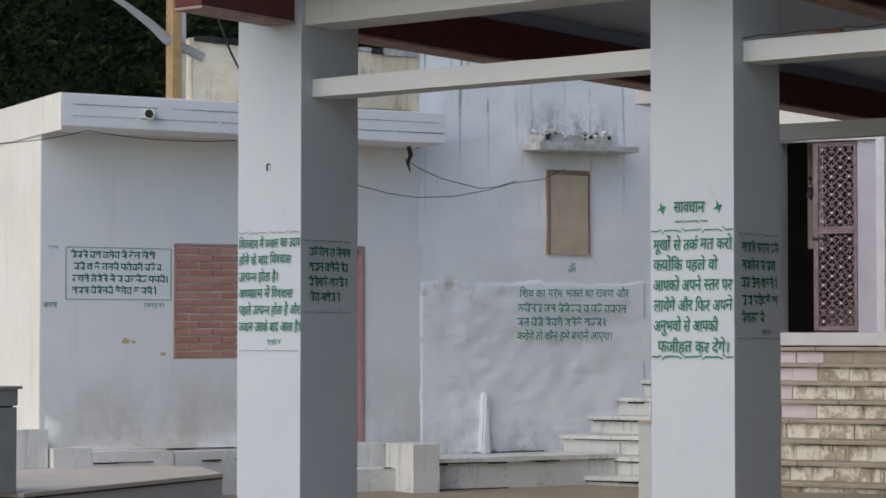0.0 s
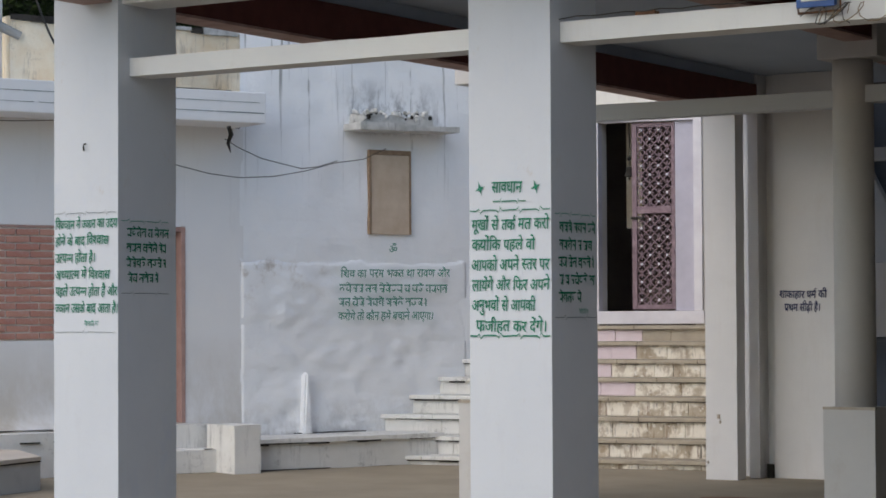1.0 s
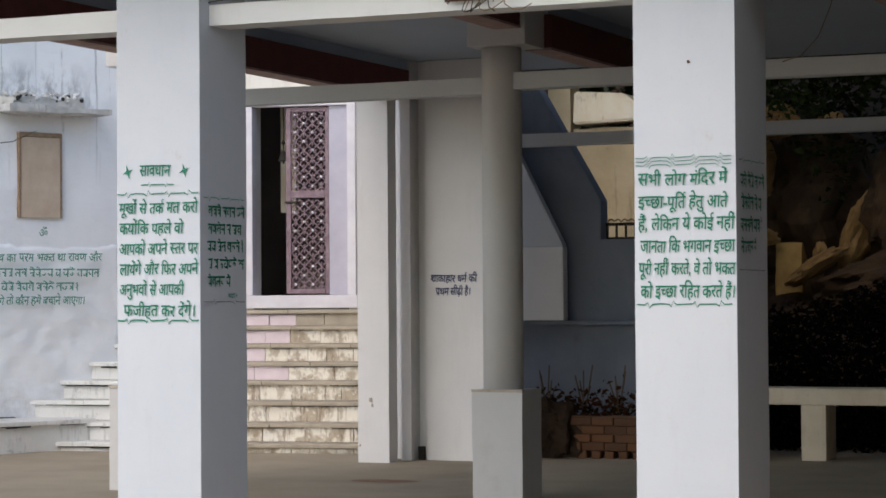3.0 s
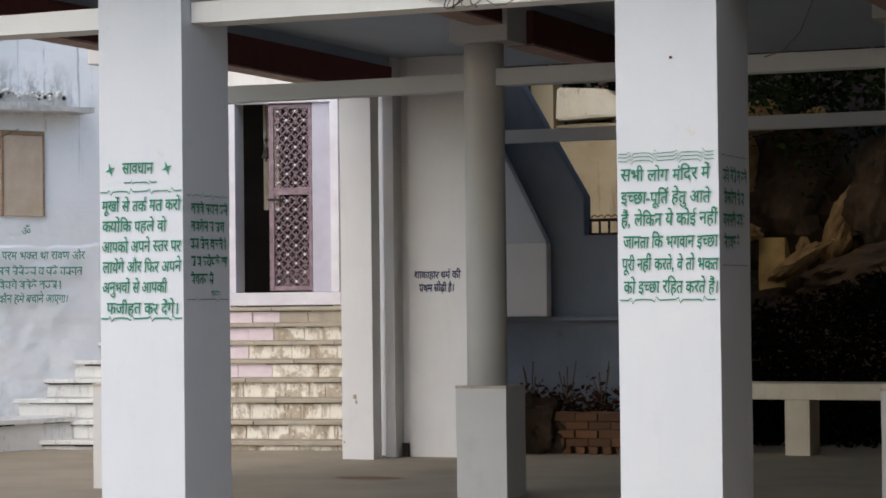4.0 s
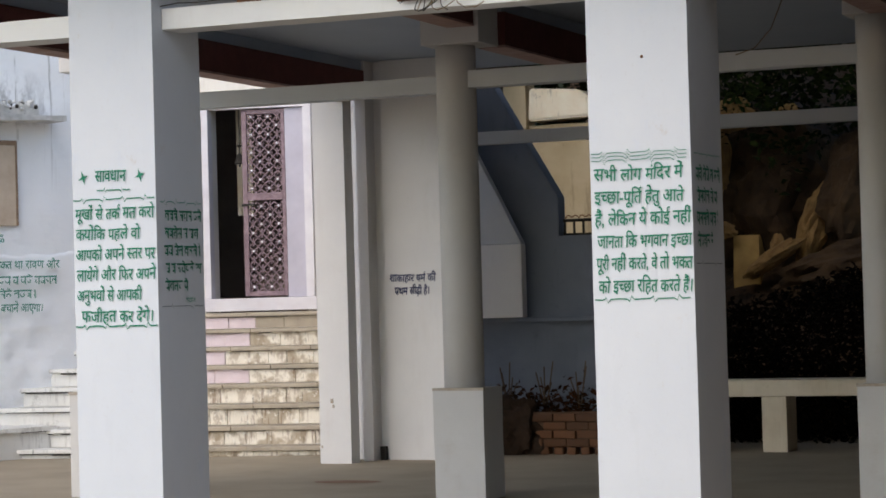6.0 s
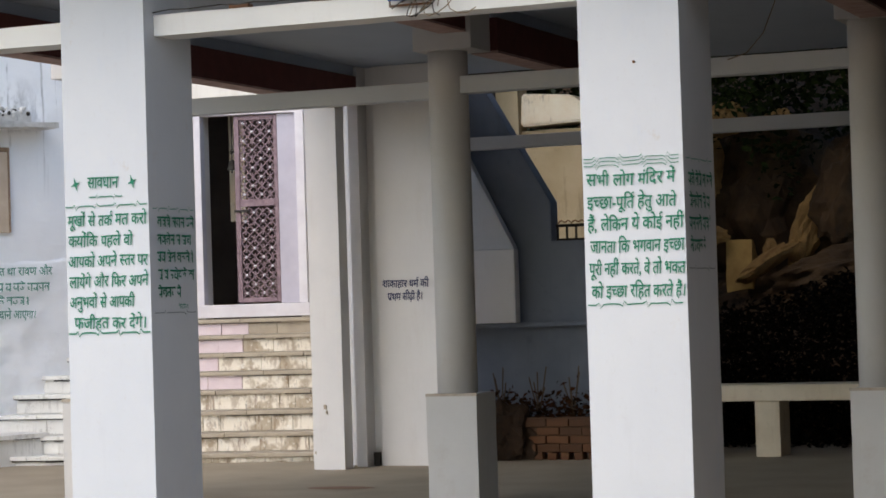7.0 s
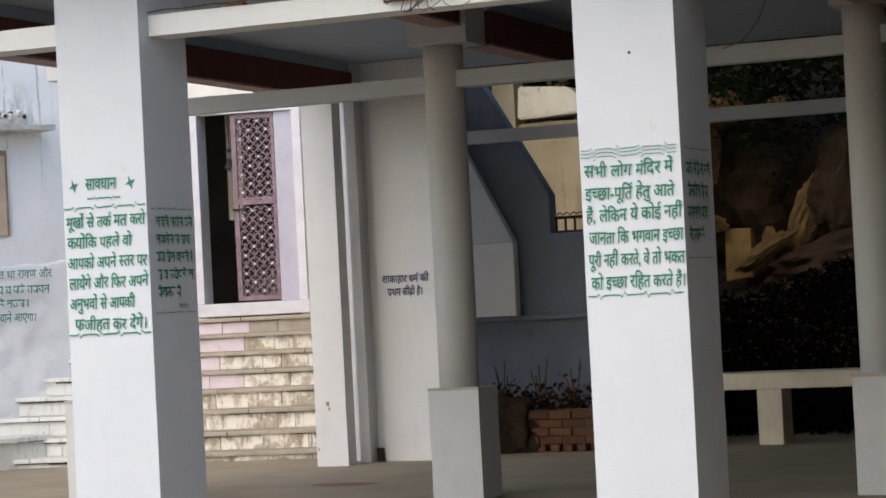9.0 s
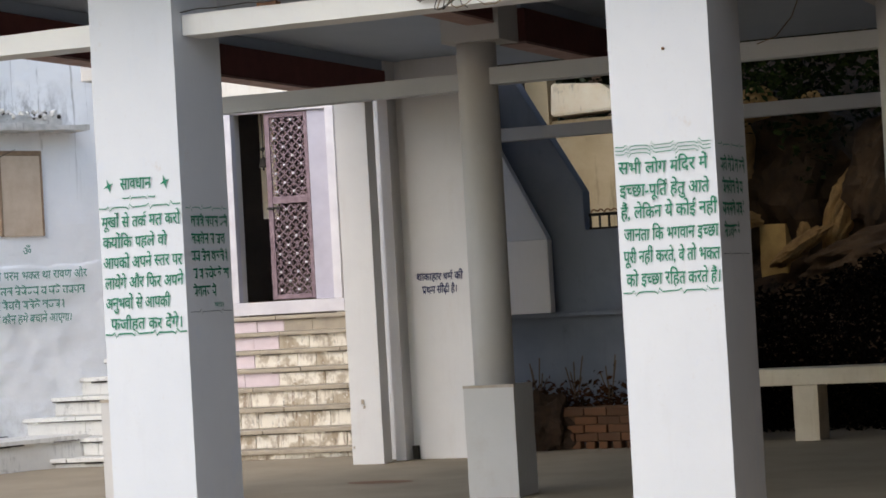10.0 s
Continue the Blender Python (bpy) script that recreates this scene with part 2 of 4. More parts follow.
def box(x0, y0, z0, x1, y1, z1, bevel=0.0, bm=None):
    """A box between two corners with worn edges."""
    own = bmesh.new()
    bmesh.ops.create_cube(own, size=1)
    bmesh.ops.transform(own, matrix=Matrix.Translation(((x0 + x1) / 2, (y0 + y1) / 2, (z0 + z1) / 2)) @ Matrix.Diagonal((x1 - x0, y1 - y0, z1 - z0, 1)), verts=own.verts)
    if bevel:
        bmesh.ops.bevel(own, geom=own.edges, offset=bevel, segments=2, affect="EDGES", profile=0.6)
    if bm is None:
        return own
    me = bpy.data.meshes.new("tmp")
    own.to_mesh(me)
    own.free()
    bm.from_mesh(me)
    bpy.data.meshes.remove(me)
    return bm


def rough_box(x0, y0, z0, x1, y1, z1, cut, amp, seed=0.0):
    """A box cut into a grid whose faces wander by amp, for hand-laid plaster and stone."""
    bm = bmesh.new()
    bmesh.ops.create_cube(bm, size=1)
    bmesh.ops.transform(bm, matrix=Matrix.Translation(((x0 + x1) / 2, (y0 + y1) / 2, (z0 + z1) / 2)) @ Matrix.Diagonal((x1 - x0, y1 - y0, z1 - z0, 1)), verts=bm.verts)
    for axis, a, b in ((0, x0, x1), (1, y0, y1), (2, z0, z1)):
        n = int((b - a) / cut)
        for i in range(1, n):
            co, no = [0, 0, 0], [0, 0, 0]
            co[axis], no[axis] = a + (b - a) * i / n, 1
            bmesh.ops.bisect_plane(bm, geom=bm.verts[:] + bm.edges[:] + bm.faces[:], plane_co=co, plane_no=no)
    bm.normal_update()
    for v in bm.verts:
        w = noise.noise(v.co * 1.7 + Vector((seed, 0, 0))) + 0.6 * noise.noise(v.co * 5 + Vector((0, seed, 0)))
        v.co += v.normal * amp * w
    return bm


def prism(poly, y0, y1, bevel=0.0):
    """An outline in x and z, thick from y0 to y1."""
    bm = bmesh.new()
    a = [bm.verts.new((x, y0, z)) for x, z in poly]
    b = [bm.verts.new((x, y1, z)) for x, z in poly]
    bm.faces.new(a)
    bm.faces.new(b[::-1])
    for i in range(len(poly)):
        j = (i + 1) % len(poly)
        bm.faces.new((a[j], a[i], b[i], b[j]))
    bmesh.ops.recalc_face_normals(bm, faces=bm.faces)
    if bevel:
        bmesh.ops.bevel(bm, geom=bm.edges, offset=bevel, segments=2, affect="EDGES")
    return bm


def round_bar(rings, segments=32):
    """A turned form from (radius, z) rings."""
    bm = bmesh.new()
    loops = []
    for r, z in rings:
        loops.append([bm.verts.new((r * math.cos(2 * math.pi * i / segments), r * math.sin(2 * math.pi * i / segments), z)) for i in range(segments)])
    for lo, hi in zip(loops, loops[1:]):
        for i in range(segments):
            j = (i + 1) % segments
            f = bm.faces.new((lo[i], lo[j], hi[j], hi[i]))
            f.smooth = True
    bm.faces.new(loops[0][::-1])
    bm.faces.new(loops[-1])
    return bm


def tube(points, radius, segments=6):
    """A cable along points."""
    bm = bmesh.new()
    pts = [Vector(p) for p in points]
    loops = []
    for i, p in enumerate(pts):
        d = (pts[min(i + 1, len(pts) - 1)] - pts[max(i - 1, 0)]).normalized()
        side = d.orthogonal().normalized()
        up = d.cross(side)
        r = radius[i] if isinstance(radius, list) else radius
        loops.append([bm.verts.new(p + r * (math.cos(2 * math.pi * k / segments) * side + math.sin(2 * math.pi * k / segments) * up)) for k in range(segments)])
    for lo, hi in zip(loops, loops[1:]):
        off = min(range(segments), key=lambda o: sum((lo[k].co - hi[(k + o) % segments].co).length for k in range(segments)))
        for k in range(segments):
            j = (k + 1) % segments
            bm.faces.new((lo[k], lo[j], hi[(j + off) % segments], hi[(k + off) % segments]))
    bm.faces.new(loops[0])
    bm.faces.new(loops[-1])
    bmesh.ops.recalc_face_normals(bm, faces=bm.faces)
    return bm


def sag(a, b, drop, n=14):
    a, b = Vector(a), Vector(b)
    return [a.lerp(b, i / n) - Vector((0, 0, drop * 4 * (i / n) * (1 - i / n))) for i in range(n + 1)]


def mesh_of(name, bm, material):
    me = bpy.data.meshes.new(name)
    bm.to_mesh(me)
    bm.free()
    me.materials.append(material)
    return me


def part(name, bm, material, parent=None, label=""):
    ob = new(name, mesh_of(name, bm, material))
    if parent is not None:
        ob.parent = parent
    return tagged(ob, label)


def thing(name, m=None, label="", category="", group="", kind=""):
    ob = new(name)
    ob.empty_display_size = 0.1
    if m is not None:
        ob.matrix_world = m
    return tagged(ob, label, category, group, kind)


def solid(name, bm, material, label="", category="", group="", kind="", m=None):
    ob = part(name, bm, material)
    if m is not None:
        ob.matrix_world = m
    return tagged(ob, label, category, group, kind)


# ---- painted writing ----
HALANT, SHORT_I, RA = "\u094d", "\u093f", "\u0930"
GLYPHS = {}


def glyph(text):
    """Corners and faces of a piece of text at size 1, and the way the pen goes on."""
    if text not in GLYPHS:
        found = []
        for body in (text, text + "|", "|"):
            cu = bpy.data.curves.new("lettering", "FONT")
            cu.body, cu.size, cu.offset, cu.resolution_u = body, 1.0, 0.004, 3
            tmp = bpy.data.objects.new("lettering", cu)
            scene.collection.objects.link(tmp)
            bpy.context.view_layer.update()
            me = bpy.data.meshes.new_from_object(tmp.evaluated_get(bpy.context.evaluated_depsgraph_get()))
            bpy.data.objects.remove(tmp)
            found.append(([v.co.copy() for v in me.vertices], [tuple(p.vertices) for p in me.polygons]))
            bpy.data.meshes.remove(me)
        pen = max(v.x for v in found[1][0]) - max(v.x for v in found[2][0])
        GLYPHS[text] = (*found[0], pen)
    return GLYPHS[text]


def half_glyph(ch):
    """A consonant without its upright, as it joins the next one."""
    key = ch + HALANT
    if key not in GLYPHS:
        verts, faces, pen = glyph(ch)
        low = [v.x for v in verts if v.y < 0.06]
        stem = max(low) if low else pen * 0.8
        cut = stem + 0.04 if ch in "\u0915\u092b" else stem - 0.085
        bm = bmesh.new()
        vs = [bm.verts.new(v) for v in verts]
        for f in faces:
            bm.faces.new([vs[k] for k in f])
        bmesh.ops.bisect_plane(bm, geom=bm.verts[:] + bm.edges[:] + bm.faces[:], plane_co=(cut, 0, 0), plane_no=(1, 0, 0), clear_outer=True)
        bm.verts.index_update()
        GLYPHS[key] = ([v.co.copy() for v in bm.verts], [tuple(v.index for v in f.verts) for f in bm.faces], cut - 0.01)
        bm.free()
    return GLYPHS[key]


def ribbon(points, thick):
    """A brush stroke of even width along points."""
    pts = [Vector((x, y, 0)) for x, y in points]
    verts, faces = [], []
    for i, p in enumerate(pts):
        d = (pts[min(i + 1, len(pts) - 1)] - pts[max(i - 1, 0)]).normalized()
        side = Vector((-d.y, d.x, 0)) * thick / 2
        verts += [p - side, p + side]
    for i in range(len(pts) - 1):
        faces.append((2 * i, 2 * i + 2, 2 * i + 3, 2 * i + 1))
    return verts, faces


def syllables(text):
    """Splits a line into (joined consonants, signs) and single other marks."""
    out, k = [], 0
    while k < len(text):
        if "\u0915" <= text[k] <= "\u0939":
            cons = [text[k]]
            k += 1
            if k < len(text) and text[k] == "\u093c":
                cons[0] += text[k]
                k += 1
            while k + 1 < len(text) and text[k] == HALANT:
                cons.append(text[k + 1])
                k += 2
            signs = ""
            while k < len(text) and ("\u093e" <= text[k] <= "\u094c" or "\u0900" <= text[k] <= "\u0903" or text[k] == "\u093c"):
                signs += text[k]
                k += 1
            out.append((cons, signs))
        else:
            out.append(([], text[k]))
            k += 1
    return out


def written(text, rnd):
    """A whole line as corners and faces, each sign set a little unevenly as by hand."""
    verts, faces, pen = [], [], 0.0

    def add(shape, dx, lift=0.0, grow=1.0):
        at = len(verts)
        verts.extend(Vector((v.x * grow + dx, v.y * grow + lift, 0)) for v in shape[0])
        faces.extend(tuple(k + at for k in f) for f in shape[1])

    for cons, signs in syllables(text):
        lift, grow = rnd.uniform(-0.02, 0.02), rnd.uniform(0.95, 1.05)
        if not cons:
            shape = glyph(signs)
            add(shape, pen)
            pen += shape[2]
            continue
        hook = len(cons) > 1 and cons[0] == RA
        cons = cons[1:] if hook else cons
        tail = len(cons) > 1 and cons[-1] == RA
        cons = cons[:-1] if tail else cons
        lead = SHORT_I if SHORT_I in signs else ""
        signs = signs.replace(SHORT_I, "")
        if lead and len(cons) > 1:
            add(glyph(lead), pen, lift, grow)
            pen += glyph(lead + cons[-1])[2] - glyph(cons[-1])[2] - 0.04
            lead = ""
        for ch in cons[:-1]:
            shape = half_glyph(ch)
            add(shape, pen, lift, grow)
            pen += shape[2] * grow
        shape = glyph(lead + cons[-1] + signs)
        add(shape, pen, lift, grow)
        if tail:
            x = pen + glyph(cons[-1])[2] * 0.72
            add(ribbon([(x, 0.24), (x - 0.10, 0.14), (x - 0.22, 0.06)], 0.07), 0, lift)
        pen += shape[2] * grow
        if hook:
            x = pen - 0.10
            add(ribbon([(x, 0.60), (x - 0.07, 0.68), (x - 0.08, 0.77), (x - 0.01, 0.83), (x + 0.09, 0.80)], 0.065), 0, lift)
    return verts, faces


def lettering(lines, width, height, material, parent, m, wobble=0.004, label="", bold=0.010):
    """Hand-painted lines of text in a field of width x height; each line's own share of the width follows it."""
    pitch = height / len(lines)
    rnd = random.Random(len(lines[0][0]) + len(lines))
    for i, (text, left, share) in enumerate(lines):
        verts, faces = written(text, rnd)
        lo, hi = min(v.x for v in verts), max(v.x for v in verts)
        sx, sz = share * width / (hi - lo), pitch * 0.86 / 1.05
        rise = rnd.uniform(-0.008, 0.012)
        flat = []
        for v in verts:
            x = (v.x - lo) * sx + left * width
            z = v.y * sz + 0.10 * x * rise * 10 - (i + 0.72) * pitch
            x += 0.06 * v.y * sz
            flat.append(Vector((x + wobble * noise.noise((x * 14, z * 14, i)), 0, z + wobble * noise.noise((x * 9, 3 + i, z * 9)))))
        me = bpy.data.meshes.new("painted_line")
        every, quads = [], []
        for k, (dx, dz) in enumerate(((0, 0), (bold, 0), (0, -bold * 1.3), (bold, -bold))):
            quads += [tuple(j + len(every) for j in f) for f in faces]
            every += [v + Vector((dx * sz * 1.2, -0.0003 * k, dz * sz)) for v in flat]
        me.from_pydata(every, [], quads)
        me.materials.append(material)
        ob = new("painted_line", me)
        ob.parent = parent
        ob.matrix_local = m
        tagged(ob, label)


def text_bars(rows, width, height, material, parent, m, seed=1, label=""):
    """Writing too worn to read: word-long head bars with short uprights and curls under them."""
    rnd = random.Random(seed)
    pitch = height / rows
    for i in range(rows):
        verts, faces = [], []

        def stroke(points, thick, deep):
            v, f = ribbon(points, thick)
            faces.extend(tuple(k + len(verts) for k in q) for q in f)
            verts.extend(Vector((p.x, -deep, p.y)) for p in v)

        x, end = width * rnd.uniform(0.0, 0.05), width * (rnd.uniform(0.85, 1.0) if i < rows - 1 else rnd.uniform(0.6, 0.95))
        while x < end:
            w = min(rnd.choice((1, 2, 2, 3, 3, 4)) * pitch * 0.5, end - x)
            z = -(i + 0.5) * pitch
            top, low, thick = z + pitch * 0.25, z - pitch * 0.28, pitch * 0.108
            stroke([(x, top), (x + w * 0.5, top + pitch * rnd.uniform(-0.03, 0.03)), (x + w, top + pitch * 0.02)], thick, 0)
            n = max(1, round(w / (pitch * 0.50)))
            for k in range(n):
                u = w / n
                a = x + u * k
                if rnd.random() < 0.85:
                    stroke([(a + u * 0.8, top), (a + u * 0.78, low)], thick, 0.0002)
                c, r = Vector((a + u * 0.42, z - pitch * rnd.uniform(-0.02, 0.1))), u * rnd.uniform(0.22, 0.34)
                a0 = rnd.uniform(0, 6.28)
                stroke([(c.x + r * math.cos(a0 + q * 0.75), c.y + r * 0.8 * math.sin(a0 + q * 0.75)) for q in range(rnd.choice((5, 6, 7)))], thick * 0.9, 0.0004)
                if rnd.random() < 0.35:
                    stroke([(a + u * 0.75, top), (a + u * 0.55, top + pitch * 0.13), (a + u * 0.2, top + pitch * 0.17)], thick * 0.8, 0.0006)
            x += w + pitch * 0.16
        me = bpy.data.meshes.new("painted_line")
        me.from_pydata(verts, [], faces)
        me.materials.append(material)
        ob = new("painted_line", me)
        ob.parent = parent
        ob.matrix_local = m
        tagged(ob, label)


def flourish(width, material, parent, m, kinks=3, thick=0.006):
    """A hand-drawn ruled line with small kinks."""
    pts = []
    n = 60
    for i in range(n + 1):
        f = i / n
        z = 0.004 * noise.noise((f * 6, kinks, 1))
        for k in range(kinks):
            d = (f - (k + 0.5) / kinks) * 26
            if abs(d) < 1:
                z += 0.022 * (1 if k % 2 else -1) * (1 - abs(d)) * (1 if d > 0 else -0.6)
        pts.append((f * width, z))
    bm = bmesh.new()
    lo = [bm.verts.new((x, 0, z - thick / 2)) for x, z in pts]
    hi = [bm.verts.new((x, 0, z + thick / 2)) for x, z in pts]
    for i in range(n):
        bm.faces.new((lo[i], lo[i + 1], hi[i + 1], hi[i]))
    ob = part("ruled_line", bm, material, parent)
    ob.matrix_local = m


# ---- ground ----
bm = bmesh.new()
bmesh.ops.create_grid(bm, x_segments=2, y_segments=2, size=400)
solid("ground", bm, plaster("dusty_earth", (0.24, 0.20, 0.15), (0.19, 0.16, 0.12), (0.12, 0.10, 0.07), 0.4, 0.1, 0.3, 0.01), "dusty brown earth round the court", "ground", kind="structure")
solid("floor", box(-12, -0.55, -0.05, 7.6, 13.5, 0.002), M_SLABS, "worn grey-beige stone courtyard paving", "floor", kind="structure")

# ---- pavilion: front pillars ----
SIDE, CEIL = 0.5, 3.75
PILLAR_X = [-2.935, 0.0, 2.872]
EAST = 5.0


def pillar(x, label, depth=SIDE):
    ob = thing("pillar", pose(x, 0, 0), label, "pillar", "front pillars of the pavilion")
    part("shaft", rough_box(0, 0, 0, SIDE, depth, CEIL, 0.1, 0.0026, x), M_PILLAR, ob)
    return ob


def front(x, z):
    return pose(x, -0.006, z)


def flank(y, z):
    return pose(SIDE + 0.006, y, z, 0, 0, 90)


p1 = pillar(PILLAR_X[0], "square whitewashed pillar with green painted verse beside the shed", 0.54)
p2 = pillar(PILLAR_X[1], "square whitewashed pillar with a green painted warning")
p3 = pillar(PILLAR_X[2], "square whitewashed pillar with green verse about temple visits", 0.535)

flourish(0.48, M_LINE, p1, front(0.01, 2.135), 3, 0.004)
lettering([("विज्ञान में ज्ञान का उदय", 0.0, 1.0), ("होने के बाद विश्वास", 0.0, 0.86), ("उत्पन्न होता है।", 0.0, 0.64), ("अध्यात्म में विश्वास", 0.0, 0.88),
           ("पहले उत्पन्न होता है और", 0.0, 1.0), ("ज्ञान उसके बाद आता है।", 0.0, 1.0)], 0.485, 0.60, M_GREEN, p1, front(0.012, 2.115), 0.0028, "hand-painted green writing")
text_bars(1, 0.18, 0.05, M_GREEN_OLD, p1, front(0.24, 1.50), 4)
flourish(0.47, M_LINE, p1, front(0.01, 1.425), 1, 0.003)
flourish(0.44, M_GREEN_OLD, p1, flank(0.02, 2.085), 3, 0.005)
text_bars(4, 0.42, 0.36, M_GREEN, p1, flank(0.06, 2.06), 5, "worn green writing")
flourish(0.44, M_LINE, p1, flank(0.02, 1.655), 2, 0.004)

lettering([("सावधान", 0.0, 1.0)], 0.185, 0.115, M_GREEN, p2, front(0.14, 2.245), 0.003, "hand-painted green heading")
flourish(0.20, M_GREEN, p2, front(0.15, 2.115), 2, 0.006)


def star(x, z, parent):
    bm = bmesh.new()
    n = 8
    c = bm.verts.new((0, 0, 0))
    ring = [bm.verts.new(((0.032 if k % 2 == 0 else 0.010) * math.cos(math.pi * k / n * 2 + 0.3), 0, (0.040 if k % 2 == 0 else 0.010) * math.sin(math.pi * k / n * 2 + 0.3))) for k in range(n)]
    for k in range(n):
        bm.faces.new((c, ring[k], ring[(k + 1) % n]))
    part("painted_star", bm, M_GREEN, parent).matrix_local = front(x, z)


star(0.07, 2.185, p2)
star(0.41, 2.185, p2)
flourish(0.49, M_GREEN, p2, front(0.005, 2.068), 4, 0.006)
lettering([("मूर्खों से तर्क मत करो", 0.0, 1.0), ("क्योंकि पहले वो", 0.0, 0.82), ("आपको अपने स्तर पर", 0.0, 1.0), ("लायेंगे और फिर अपने", 0.0, 1.0),
           ("अनुभवों से आपकी", 0.0, 0.82), ("फजीहत कर देंगे।", 0.05, 0.90)], 0.475, 0.645, M_GREEN, p2, front(0.015, 2.045), 0.0028, "hand-painted green writing")
flourish(0.49, M_GREEN, p2, front(0.005, 1.405), 4, 0.008)
flourish(0.44, M_GREEN_OLD, p2, flank(0.03, 2.045), 4, 0.005)
text_bars(5, 0.42, 0.46, M_GREEN, p2, flank(0.06, 2.02), 6, "worn green writing")
text_bars(1, 0.16, 0.04, M_GREEN_OLD, p2, flank(0.28, 1.55), 7)
flourish(0.44, M_LINE, p2, flank(0.03, 1.50), 2, 0.004)

for dz in (0.0, 0.018, 0.035):
    flourish(0.47, M_GREEN, p3, front(0.01, 2.135 + dz), 4, 0.004)
lettering([("सभी लोग मंदिर में", 0.0, 0.93), ("इच्छा-पूर्ति हेतु आते", 0.0, 0.93), ("हैं, लेकिन ये कोई नहीं", 0.0, 1.0), ("जानता कि भगवान इच्छा", 0.02, 0.98),
           ("पूरी नहीं करते, वे तो भक्त", 0.0, 1.0), ("को इच्छा रहित करते हैं।", 0.02, 0.97)], 0.475, 0.635, M_GREEN, p3, front(0.018, 2.115), 0.0028, "hand-painted green writing")
flourish(0.47, M_GREEN, p3, front(0.01, 1.475), 4, 0.006)
flourish(0.44, M_GREEN_OLD, p3, flank(0.03, 2.155), 3, 0.005)
text_bars(4, 0.42, 0.42, M_GREEN, p3, flank(0.05, 2.11), 8, "worn green writing")
flourish(0.44, M_LINE, p3, flank(0.03, 1.635), 2, 0.004)

hook = part("nail", tube([(0.252, -0.002, 2.548), (0.252, -0.02, 2.545), (0.253, -0.026, 2.53), (0.252, -0.02, 2.505)], 0.0045), M_BLACK, p1, "rusty bent nail")
part("nail", put(round_bar([(0.005, 0), (0.008, 0.006), (0.003, 0.012)], 8), pose(0.275, 0.0, 2.62, 90)), M_RUST, p3)

# ---- pavilion: tie beams ----
def tie(x0, x1, y0, y1, z0, z1, group, material=None):
    bm = rough_box(x0, y0, z0, x1, y1, z1, 0.11, 0.0045, x0 + y0)
    return solid("tie_beam", bm, material or M_BEAM, "long whitewashed concrete tie beam with rust stains", "beam", group)


for a, b in zip(PILLAR_X, PILLAR_X[1:] + [EAST]):
    tie(a + SIDE + 0.002, b - 0.002, 0.10, 0.30, 2.945, 3.055, "front tie beams")
    solid("lintel", box(a + SIDE + 0.002, 0.03, 3.37, b - 0.002, 0.33, CEIL - 0.003, 0.006), M_BEAM, "whitewashed lintel under the pavilion roof", "beam", "front lintels")

ROW2 = [-3.17, -0.025, 3.15]
for (a, b), lift in zip(zip(ROW2, ROW2[1:] + [EAST + 0.15]), (0.0, 0.028, 0.075)):
    tie(a + 0.06, b - 0.06, 5.38, 5.54, 3.04 + lift, 3.165 + lift, "middle tie beams", M_PILLAR)
tie(-1.86, 0.30, 10.12, 10.28, 2.98, 3.10, "rear tie beams", M_PILLAR)
tie(0.302, EAST - 0.002, 10.12, 10.28, 3.015, 3.135, "rear tie beams", M_PILLAR)


def column(x):
    ob = thing("round_column", pose(x, 5.46, 0), "round grey-white column on a square plinth", "column", "round columns")
    part("plinth", rough_box(-0.178, -0.19, 0, 0.222, 0.20, 0.83, 0.07, 0.005, x), M_COLUMN, ob)
    part("worn_edge", rough_box(-0.182, -0.196, 0.815, 0.226, -0.17, 0.836, 0.03, 0.004, x + 3), M_EDGE, ob, "brown worn top edge")
    part("shaft", round_bar([(0.151, 0.832), (0.151, 2.2), (0.150, 3.2), (0.150, 3.385)]), M_COLUMN, ob)
    part("capital", box(-0.20, -0.20, 3.387, 0.27, 0.20, CEIL - 0.004, 0.008), M_COLUMN, ob)
    return ob


for x in ROW2:
    column(x)

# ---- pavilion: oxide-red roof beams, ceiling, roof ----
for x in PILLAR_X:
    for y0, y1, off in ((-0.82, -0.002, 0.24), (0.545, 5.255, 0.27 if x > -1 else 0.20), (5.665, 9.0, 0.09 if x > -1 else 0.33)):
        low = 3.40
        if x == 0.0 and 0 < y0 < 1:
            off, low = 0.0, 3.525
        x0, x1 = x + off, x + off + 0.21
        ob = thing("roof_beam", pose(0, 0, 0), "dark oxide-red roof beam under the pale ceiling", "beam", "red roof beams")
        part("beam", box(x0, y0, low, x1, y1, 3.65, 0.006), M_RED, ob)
        # thin strip along the beam's bottom in a paler pink
        part("lower_edge", box(x0 - 0.004, y0, low - 0.02, x1 + 0.004, y1, low - 0.002, 0.003), M_REDEDGE, ob, "pinkish lower edge of the beam")
        part("fillet", box(x0 + 0.02, y0, 3.652, x1 - 0.03, y1, CEIL - 0.002, 0.004), M_CEIL, ob, "pale blue fillet")
bm = box(-3.0, -0.95, CEIL, EAST - 0.002, 10.4, CEIL + 0.18)
solid("ceiling", bm, M_CEIL, "pale blue-grey limewashed slab ceiling", "ceiling", kind="structure")

# added out of view to block eastern light; dark so little bounces back
solid("wall_east_blocker", box(EAST, -2.3, 0, EAST + 0.25, 11.2, 5.6), M_ROCK, "unseen dark stone wall added to block light from the east", "wall", kind="structure")
